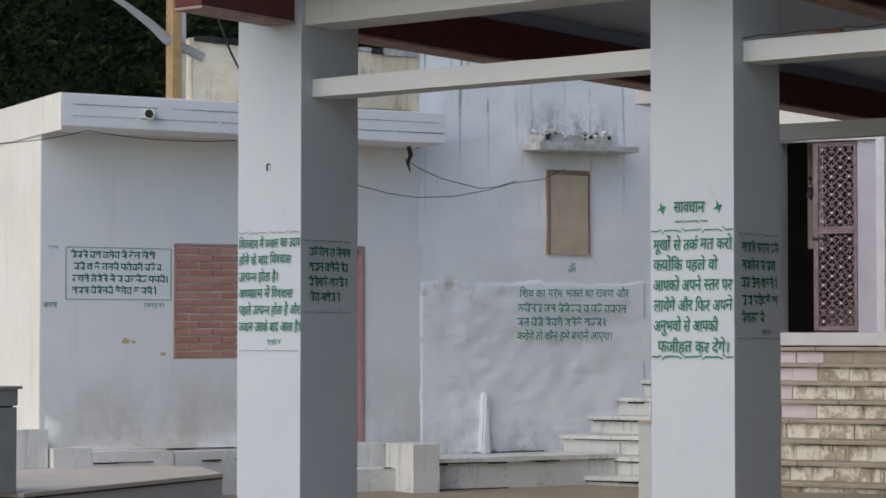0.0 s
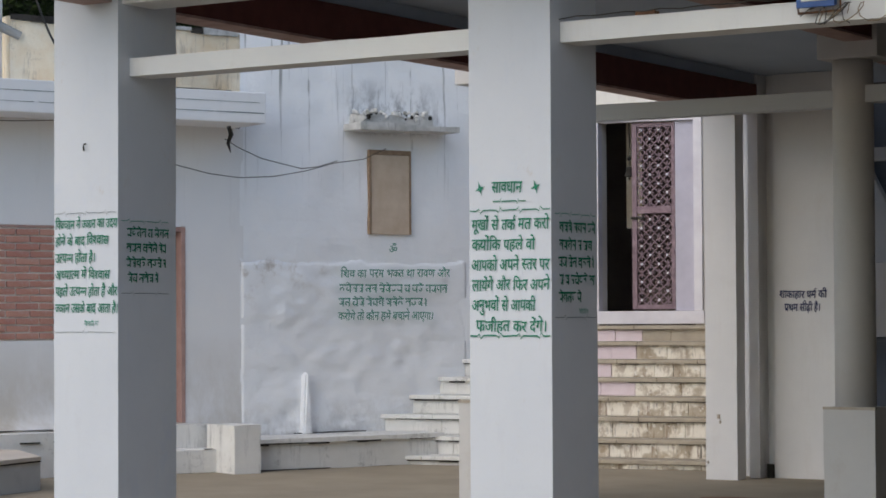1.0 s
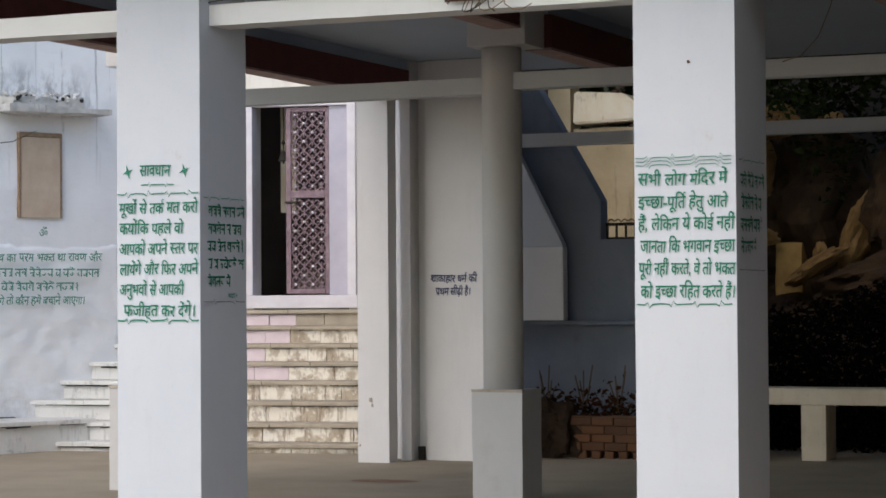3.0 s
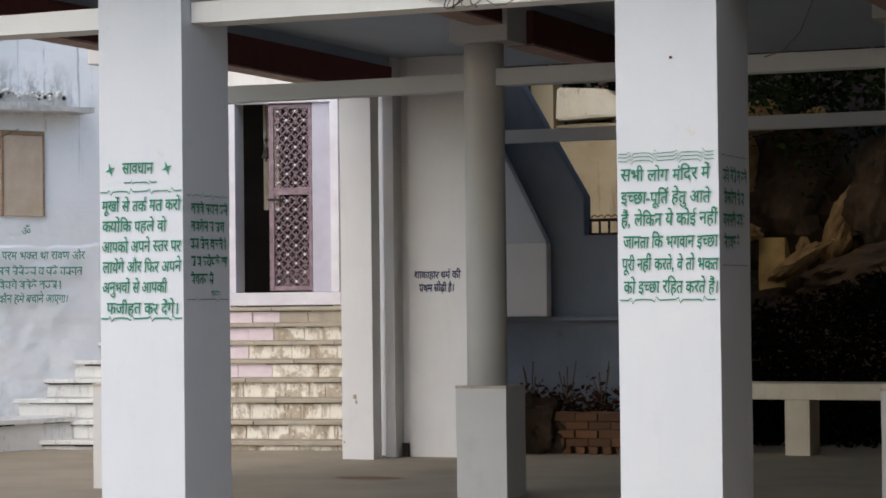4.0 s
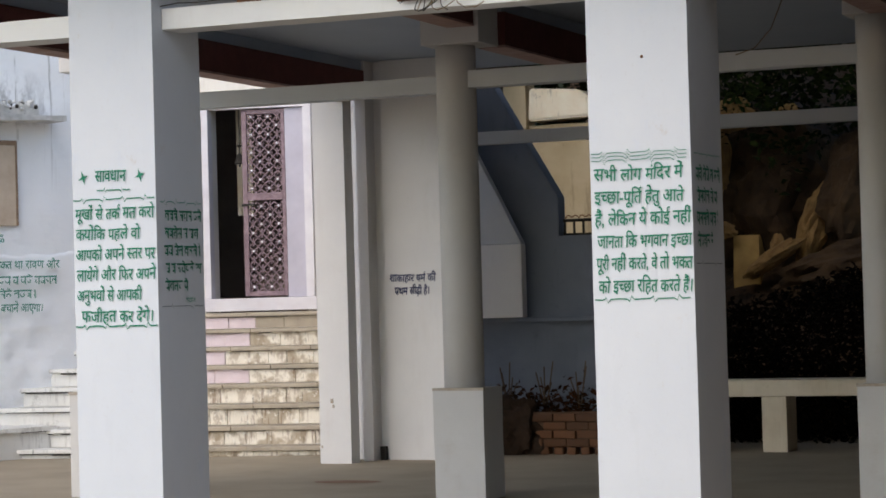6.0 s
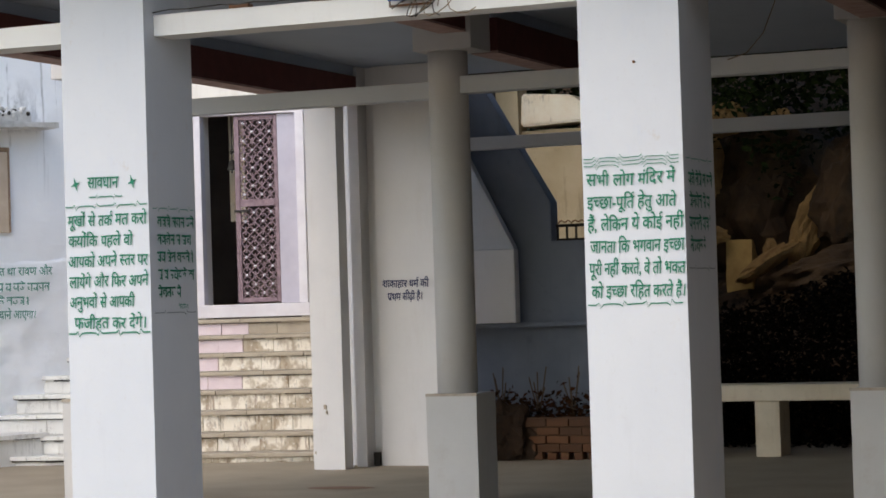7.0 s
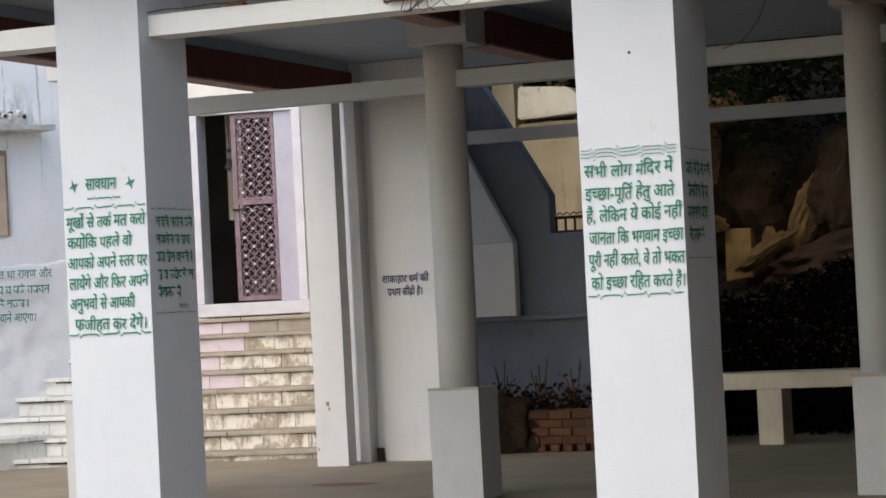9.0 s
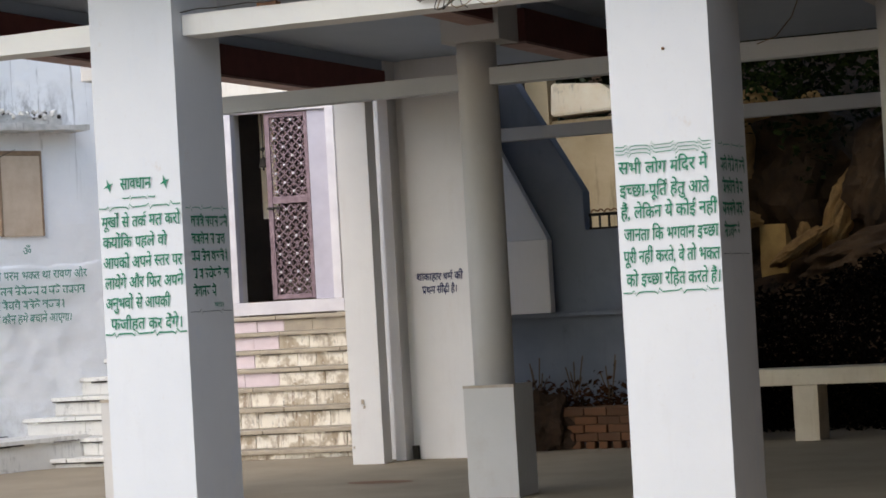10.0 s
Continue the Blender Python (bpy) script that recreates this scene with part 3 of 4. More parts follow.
# added outside the view: cuts low sky light, pale face bounces onto pillar flanks
solid("wall_southeast_blocker", box(0, -5.9, 0, 0.25, 0, 4.6), M_SHED, "unseen whitewashed wall added to block and bounce light", "wall", kind="structure", m=pose(EAST + 0.06, -2.31, 0, 0, 0, 12))

# ---- pavilion: rear wall with the small blue notice ----
rear = solid("wall_rear", box(-2.78, 9.25, 0, -1.60, 9.50, CEIL - 0.002, 0.01), M_REAR, "whitewashed rear wall with a small notice", "wall", kind="structure")
pier = thing("end_pier", None, "white end pier beside the stone stairs", "pier")
part("shaft", rough_box(-2.79, 8.68, 0, -2.475, 8.86, CEIL - 0.006, 0.09, 0.005, 2), M_REAR, pier)
for x, z, r in ((-2.66, 0.58, 0.012), (-2.645, 0.53, 0.009), (-2.77, 0.16, 0.007)):
    part("chipped_patch", put(rough_box(-r, -0.004, -r * 1.6, r, 0.012, r * 1.6, r * 0.6, r * 0.25, z * 9), pose(x, 8.674, z)), M_EDGE, pier, "small brown chip in the plaster")
solid("recess_wall", box(-2.76, 9.22, 0, -2.31, 9.248, CEIL - 0.002, 0.004), M_REAR, "narrow recessed white wall strip", "wall", kind="structure")
solid("pilaster", rough_box(-2.505, 9.02, 0, -2.405, 9.218, CEIL - 0.004, 0.05, 0.003, 6), M_REAR, "slim square white pilaster beside the rear wall", "pilaster")
solid("wall_face", box(-2.305, 9.14, 0, -1.60, 9.248, CEIL - 0.003, 0.006), M_REAR, "whitewashed wall face with navy lettering", "wall", kind="structure")
notice = thing("notice", pose(-2.25, 9.136, 1.76), "two lines of navy lettering painted on white wall", "painted notice")
lettering([("शाकाहार धर्म की", 0.0, 1.0), ("प्रथम सीढ़ी है।", 0.1, 0.75)], 0.47, 0.25, M_NAVY, notice, pose(0, 0, 0), 0.004, "", 0.02)
bm = rough_box(-0.03, -0.02, 0, 0.03, 0.02, 0.13, 0.03, 0.01)
solid("drain_rag", bm, M_BLACK, "small black rag stuffed in a drain", "rag", m=pose(-2.35, 9.13, 0))

# hanging white stair panel, and the stair wall behind with shade put into its blue-grey
panel = thing("stair_panel", None, "white side panel of a staircase, slanted above a crease", "panel")
# brighter wash below and darker above paint in how the light falls
part("lower_panel", prism([(-2.25, 1.295), (-1.36, 1.295), (-1.36, 2.008), (-2.25, 2.008)], 10.29, 10.42, 0.006), M_REAR, panel)
part("upper_panel", prism([(-2.25, 2.012), (-1.362, 2.012), (-1.775, 2.82), (-2.25, 3.73)], 10.31, 10.42, 0.004), M_PILLAR, panel, "slanted upper part, its shade put into a bluish wash")
solid("wall_stair", prism([(-2.6, 0), (0.25, 0), (0.25, 2.08), (-1.06, 2.08), (-1.06, 2.46), (-1.68, 3.53), (-1.80, 3.73), (-2.6, 3.73)], 10.55, 10.75, 0.006), M_SHADEWALL, "stair wall with sloping top, its shade put into blue-grey", "wall", kind="structure")
solid("wall_shelf", box(-2.2, 10.36, 1.25, 0.3, 10.548, 1.29, 0.006), M_SHADEWALL, "thin blue-grey ledge along the stair wall", "ledge")
grille = thing("grille", pose(-1.04, 10.64, 2.082), "small black iron grille on the stair wall", "grille")
part("rail", box(0, -0.012, 0.13, 0.8, 0.012, 0.16, 0.003), M_BLACK, grille)
part("rail", box(0, -0.012, 0.0, 0.8, 0.012, 0.02, 0.003), M_BLACK, grille)
for i in range(9):
    part("bar", box(0.005 + i * 0.095, -0.008, 0.0205, 0.025 + i * 0.095, 0.008, 0.1295), M_BLACK, grille)
part("loop", tube([(0.02 + 0.02 * i, 0, 0.165 + 0.03 * abs(math.sin(i * 0.9))) for i in range(18)], 0.007), M_RUST, grille)

# ochre wall of the yard behind
solid("wall_yard", rough_box(-3.4, 13.0, 0, -0.6, 13.3, 3.36, 0.25, 0.02), M_OCHRE, "ochre plaster yard wall with dark streaks", "wall", kind="structure")
solid("gate_post", rough_box(-2.50, 12.9, 0, -2.24, 13.2, 3.86, 0.2, 0.015, 4), M_OCHRE, "streaked ochre gate post", "post")
solid("coping_stone", prism([(-2.2, 3.40), (-1.30, 3.43), (-1.32, 3.50), (-1.62, 3.72), (-2.18, 3.76)], 12.85, 13.3, 0.02), M_CREAM, "pale weathered coping stone on the yard wall", "coping stone")

# ---- bench and planter at the rear edge ----
M_BENCH = plaster("bench_stone", (0.66, 0.58, 0.46), (0.55, 0.47, 0.36), (0.30, 0.20, 0.11), 0.6, 0.4, 0.3, 0.01, 2.0)
bench = thing("bench", pose(0.3, 10.13, 0), "long stained cream stone bench on square legs", "bench")
part("seat", box(0, 0, 0.515, 3.6, 0.42, 0.667, 0.01), M_BENCH, bench)
for x in (0.02, 0.715, 2.2, 3.36):
    part("leg", box(x, 0.02, 0, x + 0.235, 0.40, 0.513, 0.01), M_BENCH, bench)

M_TILTH = plain("dark_soil", (0.045, 0.026, 0.016), (0.02, 0.013, 0.009), 0.95, 0, 14, 0.6)
planter = thing("planter", pose(-1.75, 9.85, 0), "low worn brick planter with dry plants", "planter")
part("soil", box(0.02, 0.08, 0.06, 1.9, 0.5, 0.36), M_BRICKD, planter)
rnd = random.Random(5)
brick_me = mesh_of("brick", box(-0.11, -0.05, -0.036, 0.11, 0.05, 0.036, 0.008), M_BRICKD)
small_me = mesh_of("brick", box(-0.045, -0.05, -0.036, 0.045, 0.05, 0.036, 0.012), M_BRICKD)


def piece(name, me, parent, m):
    ob = new(name, me)
    ob.parent = parent
    ob.matrix_local = m
    return ob


for i in range(14):
    piece("brick", small_me, planter, pose(0.07 + i * 0.135, 0.03 + rnd.uniform(-0.01, 0.01), 0.036, 0, rnd.uniform(-8, 8), rnd.uniform(-6, 6)))
part("bank", rough_box(0.0, 0.0, 0.075, 1.9, 0.078, 0.40, 0.06, 0.02, 3), plaster("earthen_plaster", (0.11, 0.058, 0.034), (0.075, 0.042, 0.025), (0.06, 0.04, 0.025), 0.7, 0.4, 0.6, 0.02, 2.0), planter, "crumbling earthen face")
for r in range(4):
    for i in range(6):
        x = 0.62 + i * 0.228 + 0.1 * (r % 2)
        if x < 1.85 and rnd.random() < 0.93:
            piece("brick", brick_me, planter, pose(x, 0.028 + rnd.uniform(-0.012, 0.012), 0.113 + 0.079 * r, 0, rnd.uniform(-2, 2), rnd.uniform(-4, 4)))
bm = bmesh.new()
bmesh.ops.create_icosphere(bm, subdivisions=4, radius=1)
for v in bm.verts:
    v.co = Vector((v.co.x * 0.34, v.co.y * 0.16, v.co.z * 0.36)) * (1 + 0.35 * noise.fractal(v.co * 2.2, 1.0, 2.0, 5))
part("spilled_soil", put(bm, pose(0.40, 0.04, 0.16)), M_TILTH, planter, "dark soil spilling over the edge")


def leaves(count, size, spread, material, seed, name, stems=0, droop=0.0):
    """Loose leaves in a box-shaped clump, thinner towards its outside."""
    rnd = random.Random(seed)
    verts, faces = [], []
    sx, sy, sz = spread
    for _ in range(count):
        c = Vector((rnd.gauss(0, 0.42) * sx, rnd.gauss(0, 0.42) * sy, abs(rnd.gauss(0.35, 0.3)) * sz))
        q = Euler((rnd.uniform(-1.2, 1.2), rnd.uniform(-1.2, 1.2), rnd.uniform(0, 6.3))).to_matrix()
        s = size * rnd.uniform(0.5, 1.4)
        n = len(verts)
        for a, b in ((0, -0.5), (0.28, 0), (0, 0.6), (-0.28, 0)):
            verts.append(c + q @ Vector((a * s, b * s, 0.06 * s * (1 if a else -1))))
        faces.append((n, n + 1, n + 2, n + 3))
    me = bpy.data.meshes.new(name)
    me.from_pydata(verts, [], faces)
    me.materials.append(material)
    return me


for i in range(4):
    plant = thing("dry_plant", pose(-1.45 + i * 0.36, 10.08 + 0.04 * (i % 2), 0.35), "withered brown potted plant in the planter", "plant", "dry plants")
    for k in range(5):
        a = k * 1.3 + i
        part("stem", tube([(0, 0, 0), (0.03 * math.cos(a), 0.03 * math.sin(a), 0.18), (0.09 * math.cos(a), 0.06 * math.sin(a), 0.32 + 0.05 * k)], 0.007), M_TRUNK, plant)
    ob = new("foliage", leaves(170, 0.065, (0.24, 0.15, 0.30), M_SHRUB if i == 3 else M_DRY, 20 + i, "foliage"))
    ob.parent = plant

# ---- stone stairs up to the doorway ----
STAIR = pose(-4.3, 9.5, 0, 0, 0, 10.7)
TOPS = [0.095, 0.28, 0.485, 0.68, 0.865, 1.05, 1.235, 1.405]
stairs = thing("stairs", STAIR, "worn cream marble steps with brown and black stains", "stairs")
rnd = random.Random(11)
for i, top in enumerate(TOPS):
    base = TOPS[i - 1] if i else 0.0
    y = 0.28 * i
    left = (-2.62, -2.58, -2.62, -2.46, -2.24, -2.05, -1.9, -1.75)[i]
    part("core", box(left + 0.02, y + 0.05, 0.0 if i < 1 else base - 0.05, 1.5, y + 0.6, top - 0.042), M_LEDGE, stairs)
    x = left
    while x < 1.48:
        w = min(rnd.uniform(0.3, 0.8) if x < -1.3 else rnd.uniform(0.16, 0.5), 1.48 - x)
        pink = -1.3 < x < -0.42 + 0.16 * rnd.random() and i > 3
        part("riser_stone", box(x + 0.002, y + rnd.uniform(0.014, 0.028), base + 0.002, x + w - rnd.uniform(0.001, 0.004), y + 0.049, top - 0.043, 0.004), M_LEDGE if x < -1.3 else M_STEPPINK if pink else M_TREAD if i == 7 else M_STEP, stairs)
        x += w
    x = left - 0.03
    while x < 1.48:
        w = min(rnd.uniform(0.6, 1.1), 1.48 - x)
        part("tread_slab", box(x + 0.002, y - 0.022 + rnd.uniform(-0.008, 0.008), top - 0.042, x + w - 0.002, y + 0.30, top, 0.009), M_LEDGE if x < -1.5 else M_TREAD, stairs)
        x += w

rnd = random.Random(14)


def mould(parent, x0, x1, y, z, share, deep=0.012):
    """Broken black mould along a joint."""
    x = x0
    while x < x1:
        w = min(rnd.uniform(0.08, 0.45), x1 - x)
        if rnd.random() < share:
            part("mould_line", rough_box(x, y, z - rnd.uniform(0.004, deep), x + w, y + 0.02, z, 0.03, 0.003, x * 7), M_BLACK, parent)
        x += w


for i, top in enumerate(TOPS):
    left = (-2.62, -2.58, -2.62, -2.46, -2.24, -2.05, -1.9, -1.75)[i]
    mould(stairs, left - 0.02, -1.2, 0.28 * i - 0.006, top - 0.043, 0.9, 0.022)
    mould(stairs, -1.2, 1.45, 0.28 * i - 0.002, top - 0.043, 0.5, 0.008)
    if i < 6:
        part("end_mould", rough_box(left - 0.022, 0.28 * i + 0.0, TOPS[i - 1] if i else 0.0, left - 0.002, 0.28 * i + 0.04, top - 0.05, 0.03, 0.006, i), M_BLACK, stairs)

# ---- doorway at the head of the stairs ----
DOOR = STAIR @ pose(0, 2.24, 0)
bm = bmesh.new()
for b in ((-1.6, 0, 0, -0.74, 0.28, 5.0), (0.34, 0, 0, 2.2, 0.28, 5.0), (-0.74, 0, 3.75, 0.34, 0.28, 5.0), (-0.74, 0, 0, 0.34, 0.28, 1.40)):
    box(*b, 0.0, bm)
solid("wall_north", bm, M_WARM, "whitewashed wall round the temple doorway", "wall", kind="structure", m=DOOR)
door = thing("door_1", DOOR, "open mauve iron lattice door in a white frame", "door", kind="structure")
part("sill", box(-0.82, -0.10, 1.42, 0.46, 0.30, 1.56, 0.008), M_FRAMEW, door, "pale stone door sill")
part("frame", box(-0.81, -0.05, 1.562, -0.735, 0.10, 3.74, 0.006), M_FRAMEW, door)
part("frame", box(0.335, -0.05, 1.562, 0.43, 0.10, 3.74, 0.006), M_FRAMEW, door)
part("frame", box(-0.735, -0.03, 3.62, 0.335, 0.10, 3.74, 0.006), M_FRAMEW, door)
# lavender tone paints in the bluish shade on the inner jamb
part("reveal", box(0.115, 0.02, 1.562, 0.333, 0.27, 3.618, 0.006), plain("jamb_shade_tone", (0.50, 0.48, 0.55), (0.43, 0.41, 0.48), 0.7, 0, 4), door, "inner jamb with its shade put into a bluish lavender")
leaf = thing("leaf", None)
leaf.parent = door
leaf.matrix_local = pose(-0.375, 0.03, 1.58)
LW, LH = 0.485, 2.03
for x0, x1, z0, z1 in ((0, 0.055, 0, LH), (LW - 0.04, LW, 0, LH), (0.055, LW - 0.04, 0, 0.05), (0.055, LW - 0.04, 1.04, 1.12), (0.055, LW - 0.04, LH - 0.05, LH)):
    part("stile", box(x0, 0, z0, x1, 0.035, z1, 0.004), M_LATTICE, leaf)
bm_l, bm_s = bmesh.new(), bmesh.new()
cell = 0.0975
for z0, rows in ((0.05, 10), (1.12, 9)):
    for r in range(rows):
        for c in range(4):
            x, z = 0.055 + c * cell, z0 + r * cell
            for (ax, az, bx, bz) in ((0, 0, cell, cell), (0, cell, cell, 0), (cell / 2, 0, cell / 2, cell) if (r + c) % 2 else (0, cell / 2, cell, cell / 2)):
                a, b = Vector((x + ax, 0.012, z + az)), Vector((x + bx, 0.012, z + bz))
                d = (b - a).normalized()
                s = Vector((-d.z, 0, d.x)) * 0.0065
                q = [bm_l.verts.new(p) for p in (a - s, b - s, b + s, a + s, a - s + Vector((0, 0.012, 0)), b - s + Vector((0, 0.012, 0)), b + s + Vector((0, 0.012, 0)), a + s + Vector((0, 0.012, 0)))]
                for f in ((0, 1, 2, 3), (7, 6, 5, 4), (0, 4, 5, 1), (3, 2, 6, 7)):
                    bm_l.faces.new([q[k] for k in f])
            if (r + c) % 2 == 0:
                bmesh.ops.create_icosphere(bm_s, subdivisions=1, radius=0.016, matrix=Matrix.Translation((x + cell / 2, 0.008, z + cell / 2)))
part("lattice", bm_l, M_LATTICE, leaf)
part("bosses", bm_s, M_FRAMEW, leaf, "small pale star bosses")
part("bolt", box(-0.01, -0.02, 0.98, 0.14, 0.0, 1.005, 0.003), M_BLACK, leaf, "dark sliding bolt")
# room behind the doorway, its dimness put into a dark wall colour
bm = bmesh.new()
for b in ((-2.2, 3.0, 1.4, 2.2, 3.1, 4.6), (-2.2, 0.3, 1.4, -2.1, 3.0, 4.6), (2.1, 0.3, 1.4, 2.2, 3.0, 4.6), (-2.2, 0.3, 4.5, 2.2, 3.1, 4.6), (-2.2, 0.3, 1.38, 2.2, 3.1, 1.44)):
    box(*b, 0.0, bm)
solid("wall_sanctum", bm, M_DARKROOM, "dim inner room, its dimness put into the dark wall colour", "room", kind="structure", m=DOOR)
solid("inner_post", put(rough_box(-0.09, 0, 2.5, 0.09, 0.1, 4.498, 0.25, 0.004), pose(-0.61, 0.9, 0)), M_CREAM, "pale stained post inside the doorway", "post", m=DOOR)
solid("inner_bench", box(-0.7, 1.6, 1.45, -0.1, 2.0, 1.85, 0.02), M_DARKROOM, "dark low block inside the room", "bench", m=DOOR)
bell = thing("bell", DOOR @ pose(-0.47, 0.25, 3.04), "small dark bronze bell hanging in the doorway", "bell")
part("cup", round_bar([(0.058, 0.0), (0.05, 0.02), (0.036, 0.06), (0.028, 0.10), (0.010, 0.115)], 16), M_BLACK, bell)
part("clapper", put(round_bar([(0.006, -0.035), (0.012, -0.02), (0.005, 0.02)], 8), pose(0, 0, 0)), M_BLACK, bell)
part("chain", tube([(0, 0, 0.115), (0.004, 0, 0.3), (0, 0, 0.69)], 0.006), M_BLACK, bell)
part("bead", put(round_bar([(0.004, -0.03), (0.028, 0), (0.004, 0.03)], 10), pose(0, 0, 0.2)), M_BLACK, bell)

# ---- rough wall west of the stairs ----
WEST = pose(-7.75, 7.9, 0, 0, 0, 65.16)
bm = rough_box(0.16, 0.0, 0, 4.3, 0.075, 5.4, 0.08, 0.018)
for v in bm.verts:
    if v.co.y > 0.035 and v.co.x < 0.22:
        v.co.x += 0.17
west = solid("wall_west", bm, M_ROUGH, "rough blue-white limewashed rubble wall", "wall", kind="structure", m=WEST)
bm = bmesh.new()
NX, NZ = 76, 56
rows = []
for j in range(NZ + 1):
    rows.append([])
    for i in range(NX + 1):
        x, z = 0.175 + 2.73 * i / NX, 2.08 * j / NZ
        d = 0.030 * noise.noise((x * 2.1, z * 4.0, 3)) + 0.020 * noise.noise((x * 5, z * 10, 8)) + 0.008 * noise.noise((x * 13, z * 19, 1))
        edge = min(1.0, (NZ - j) / 4, 0.1 + i / 14, 0.1 + (NX - i) / 14)
        rows[-1].append(bm.verts.new((x, -0.018 * edge - d * edge - 0.002, z + (j / NZ) ** 8 * (0.05 * noise.noise((x * 3, 5, 2)) + 0.03 * noise.noise((x * 11, 2, 2))))))
for lo, hi in zip(rows, rows[1:]):
    for i in range(NX):
        bm.faces.new((lo[i], lo[i + 1], hi[i + 1], hi[i])).smooth = True
rim = rows[0] + [r[-1] for r in rows[1:]] + rows[-1][-2::-1] + [r[0] for r in rows[-2:0:-1]]
back = [bm.verts.new((v.co.x, 0.06, v.co.z)) for v in rim]
for i in range(len(rim)):
    j = (i + 1) % len(rim)
    bm.faces.new((rim[j], rim[i], back[i], back[j]))
bm.faces.new(back)
bmesh.ops.recalc_face_normals(bm, faces=bm.faces)
solid("wall_footing", bm, M_ROUGH, "lumpy thicker plaster on the lower wall", "wall", kind="structure", m=WEST)
win = thing("window_1", WEST @ pose(1.68, -0.03, 2.38), "small boarded window with a tan shutter", "window", kind="structure")
part("board", box(0.02, -0.004, 0.0, 0.49, 0.06, 0.84, 0.006), M_TAN, win)
part("window_frame", box(-0.01, -0.012, 0.0, 0.018, 0.06, 0.89, 0.004), M_SHUTFRAME, win)
part("window_frame", box(0.492, -0.012, 0.0, 0.51, 0.06, 0.89, 0.004), M_SHUTFRAME, win)
part("window_frame", box(0.018, -0.012, 0.842, 0.492, 0.06, 0.89, 0.004), M_SHUTFRAME, win)
ledge = thing("window_canopy", WEST @ pose(1.38, 0, 3.46), "mossy stone canopy slab over the window", "canopy")
part("slab", rough_box(0, -0.36, 0, 1.22, 0.05, 0.06, 0.03, 0.022, 3), M_MOSS, ledge)
part("crumbled_mortar", rough_box(0.08, -0.27, 0.06, 0.92, 0.02, 0.17, 0.03, 0.06, 13), M_MOSS, ledge)
rnd = random.Random(3)
for i in range(120):
    r = rnd.uniform(0.010, 0.027)
    bm = bmesh.new()
    bmesh.ops.create_icosphere(bm, subdivisions=2, radius=r)
    for v in bm.verts:
        v.co *= 1 + 0.35 * noise.noise(v.co * 22 + Vector((i, 0, 0)))
    part("rubble", put(bm, pose(rnd.uniform(0.06, 0.95), rnd.uniform(-0.30, -0.0), 0.10 + r * 0.5 + 0.10 * rnd.random())), M_MOSS if i % 3 else M_BLACK if i % 2 else M_LEDGE, ledge)
verse = thing("wall_verse", WEST @ pose(1.26, -0.085, 2.03), "faded green verse painted on the rough wall", "painted writing")
lettering([("शिव का परम भक्त था रावण और", 0.02, 0.97)], 1.40, 0.15, M_GREEN_OLD, verse, pose(0, 0, 0.0), 0.008, "", 0.016)
text_bars(2, 1.42, 0.29, M_GREEN_OLD, verse, pose(0, 0, -0.15), 13)
lettering([("करोगे तो कौन हमें बचाने आएगा।", 0.0, 0.82)], 1.42, 0.15, M_GREEN_OLD, verse, pose(0, 0, -0.44), 0.008, "", 0.016)
lettering([("ॐ", 0, 1.0)], 0.10, 0.15, M_GREEN_OLD, verse, pose(0.62, 0, 0.26), 0.003)
solid("buttress", prism([(0.83, 0.30), (0.945, 0.30), (0.905, 0.94), (0.86, 0.94)], -0.12, 0.0, 0.02), M_ROUGH, "small tapering white buttress on the ledge", "buttress", m=WEST)
kerb = thing("wall_ledge", WEST, "low whitewashed ledge with black mould along the wall", "ledge")
part("core", rough_box(-0.12, -0.76, 0, 2.05, -0.05, 0.27, 0.12, 0.012, 2), M_LEDGE, kerb)
part("top_slab", rough_box(-0.14, -0.80, 0.272, 2.1, -0.05, 0.315, 0.12, 0.010, 5), M_LEDGE, kerb)
mould(kerb, -0.12, 2.0, -0.79, 0.270, 0.8, 0.024)
mould(kerb, -0.12, 1.9, -0.775, 0.012, 0.5, 0.012)
mould(kerb, 0.3, 1.6, -0.075, 0.327, 0.6, 0.012)
solid("step_block", rough_box(-0.43, -1.0, 0, -0.145, -0.42, 0.47, 0.1, 0.012, 4), M_LEDGE, "square whitewashed block beside the door steps", "block", m=WEST)

# ---- flat-roofed shed ----
shed = thing("shed", WEST, "flat-roofed whitewashed shed with overhanging roof slab", "building")
for b in ((-3.84, 0, 0, -2.511, 0.25, 3.43), (-2.51, 0, 0, -1.28, 0.25, 1.298), (-2.51, 0, 2.41, -1.28, 0.25, 3.43), (-1.279, 0, 0, -1.121, 0.25, 3.43), (-1.12, 0, 2.42, -0.46, 0.25, 3.43), (-1.12, 0, 0, -0.46, 0.25, 0.455), (-0.459, 0, 0, 0.20, 0.25, 3.43)):
    part("front_wall", box(*b), M_SHED, shed)
# warm white on side wall and slab end paints in the light they face
part("side_wall", box(-3.846, 0.006, 0, -3.602, 5.0, 3.425), M_WARM, shed, "side wall with rain streaks, sunlight put into its warm white")
part("back_wall", box(-3.6, 4.8, 0, 0.155, 5.0, 3.43), M_SHED, shed)
part("roof_side", box(-3.862, -0.616, 3.40, -3.8515, 5.018, 3.745), M_WARM, shed)
part("roof_slab", box(-3.85, -0.62, 3.432, 0.13, 5.02, 3.74, 0.012), M_SHED, shed, "thick roof slab with two grooves")
rnd = random.Random(41)
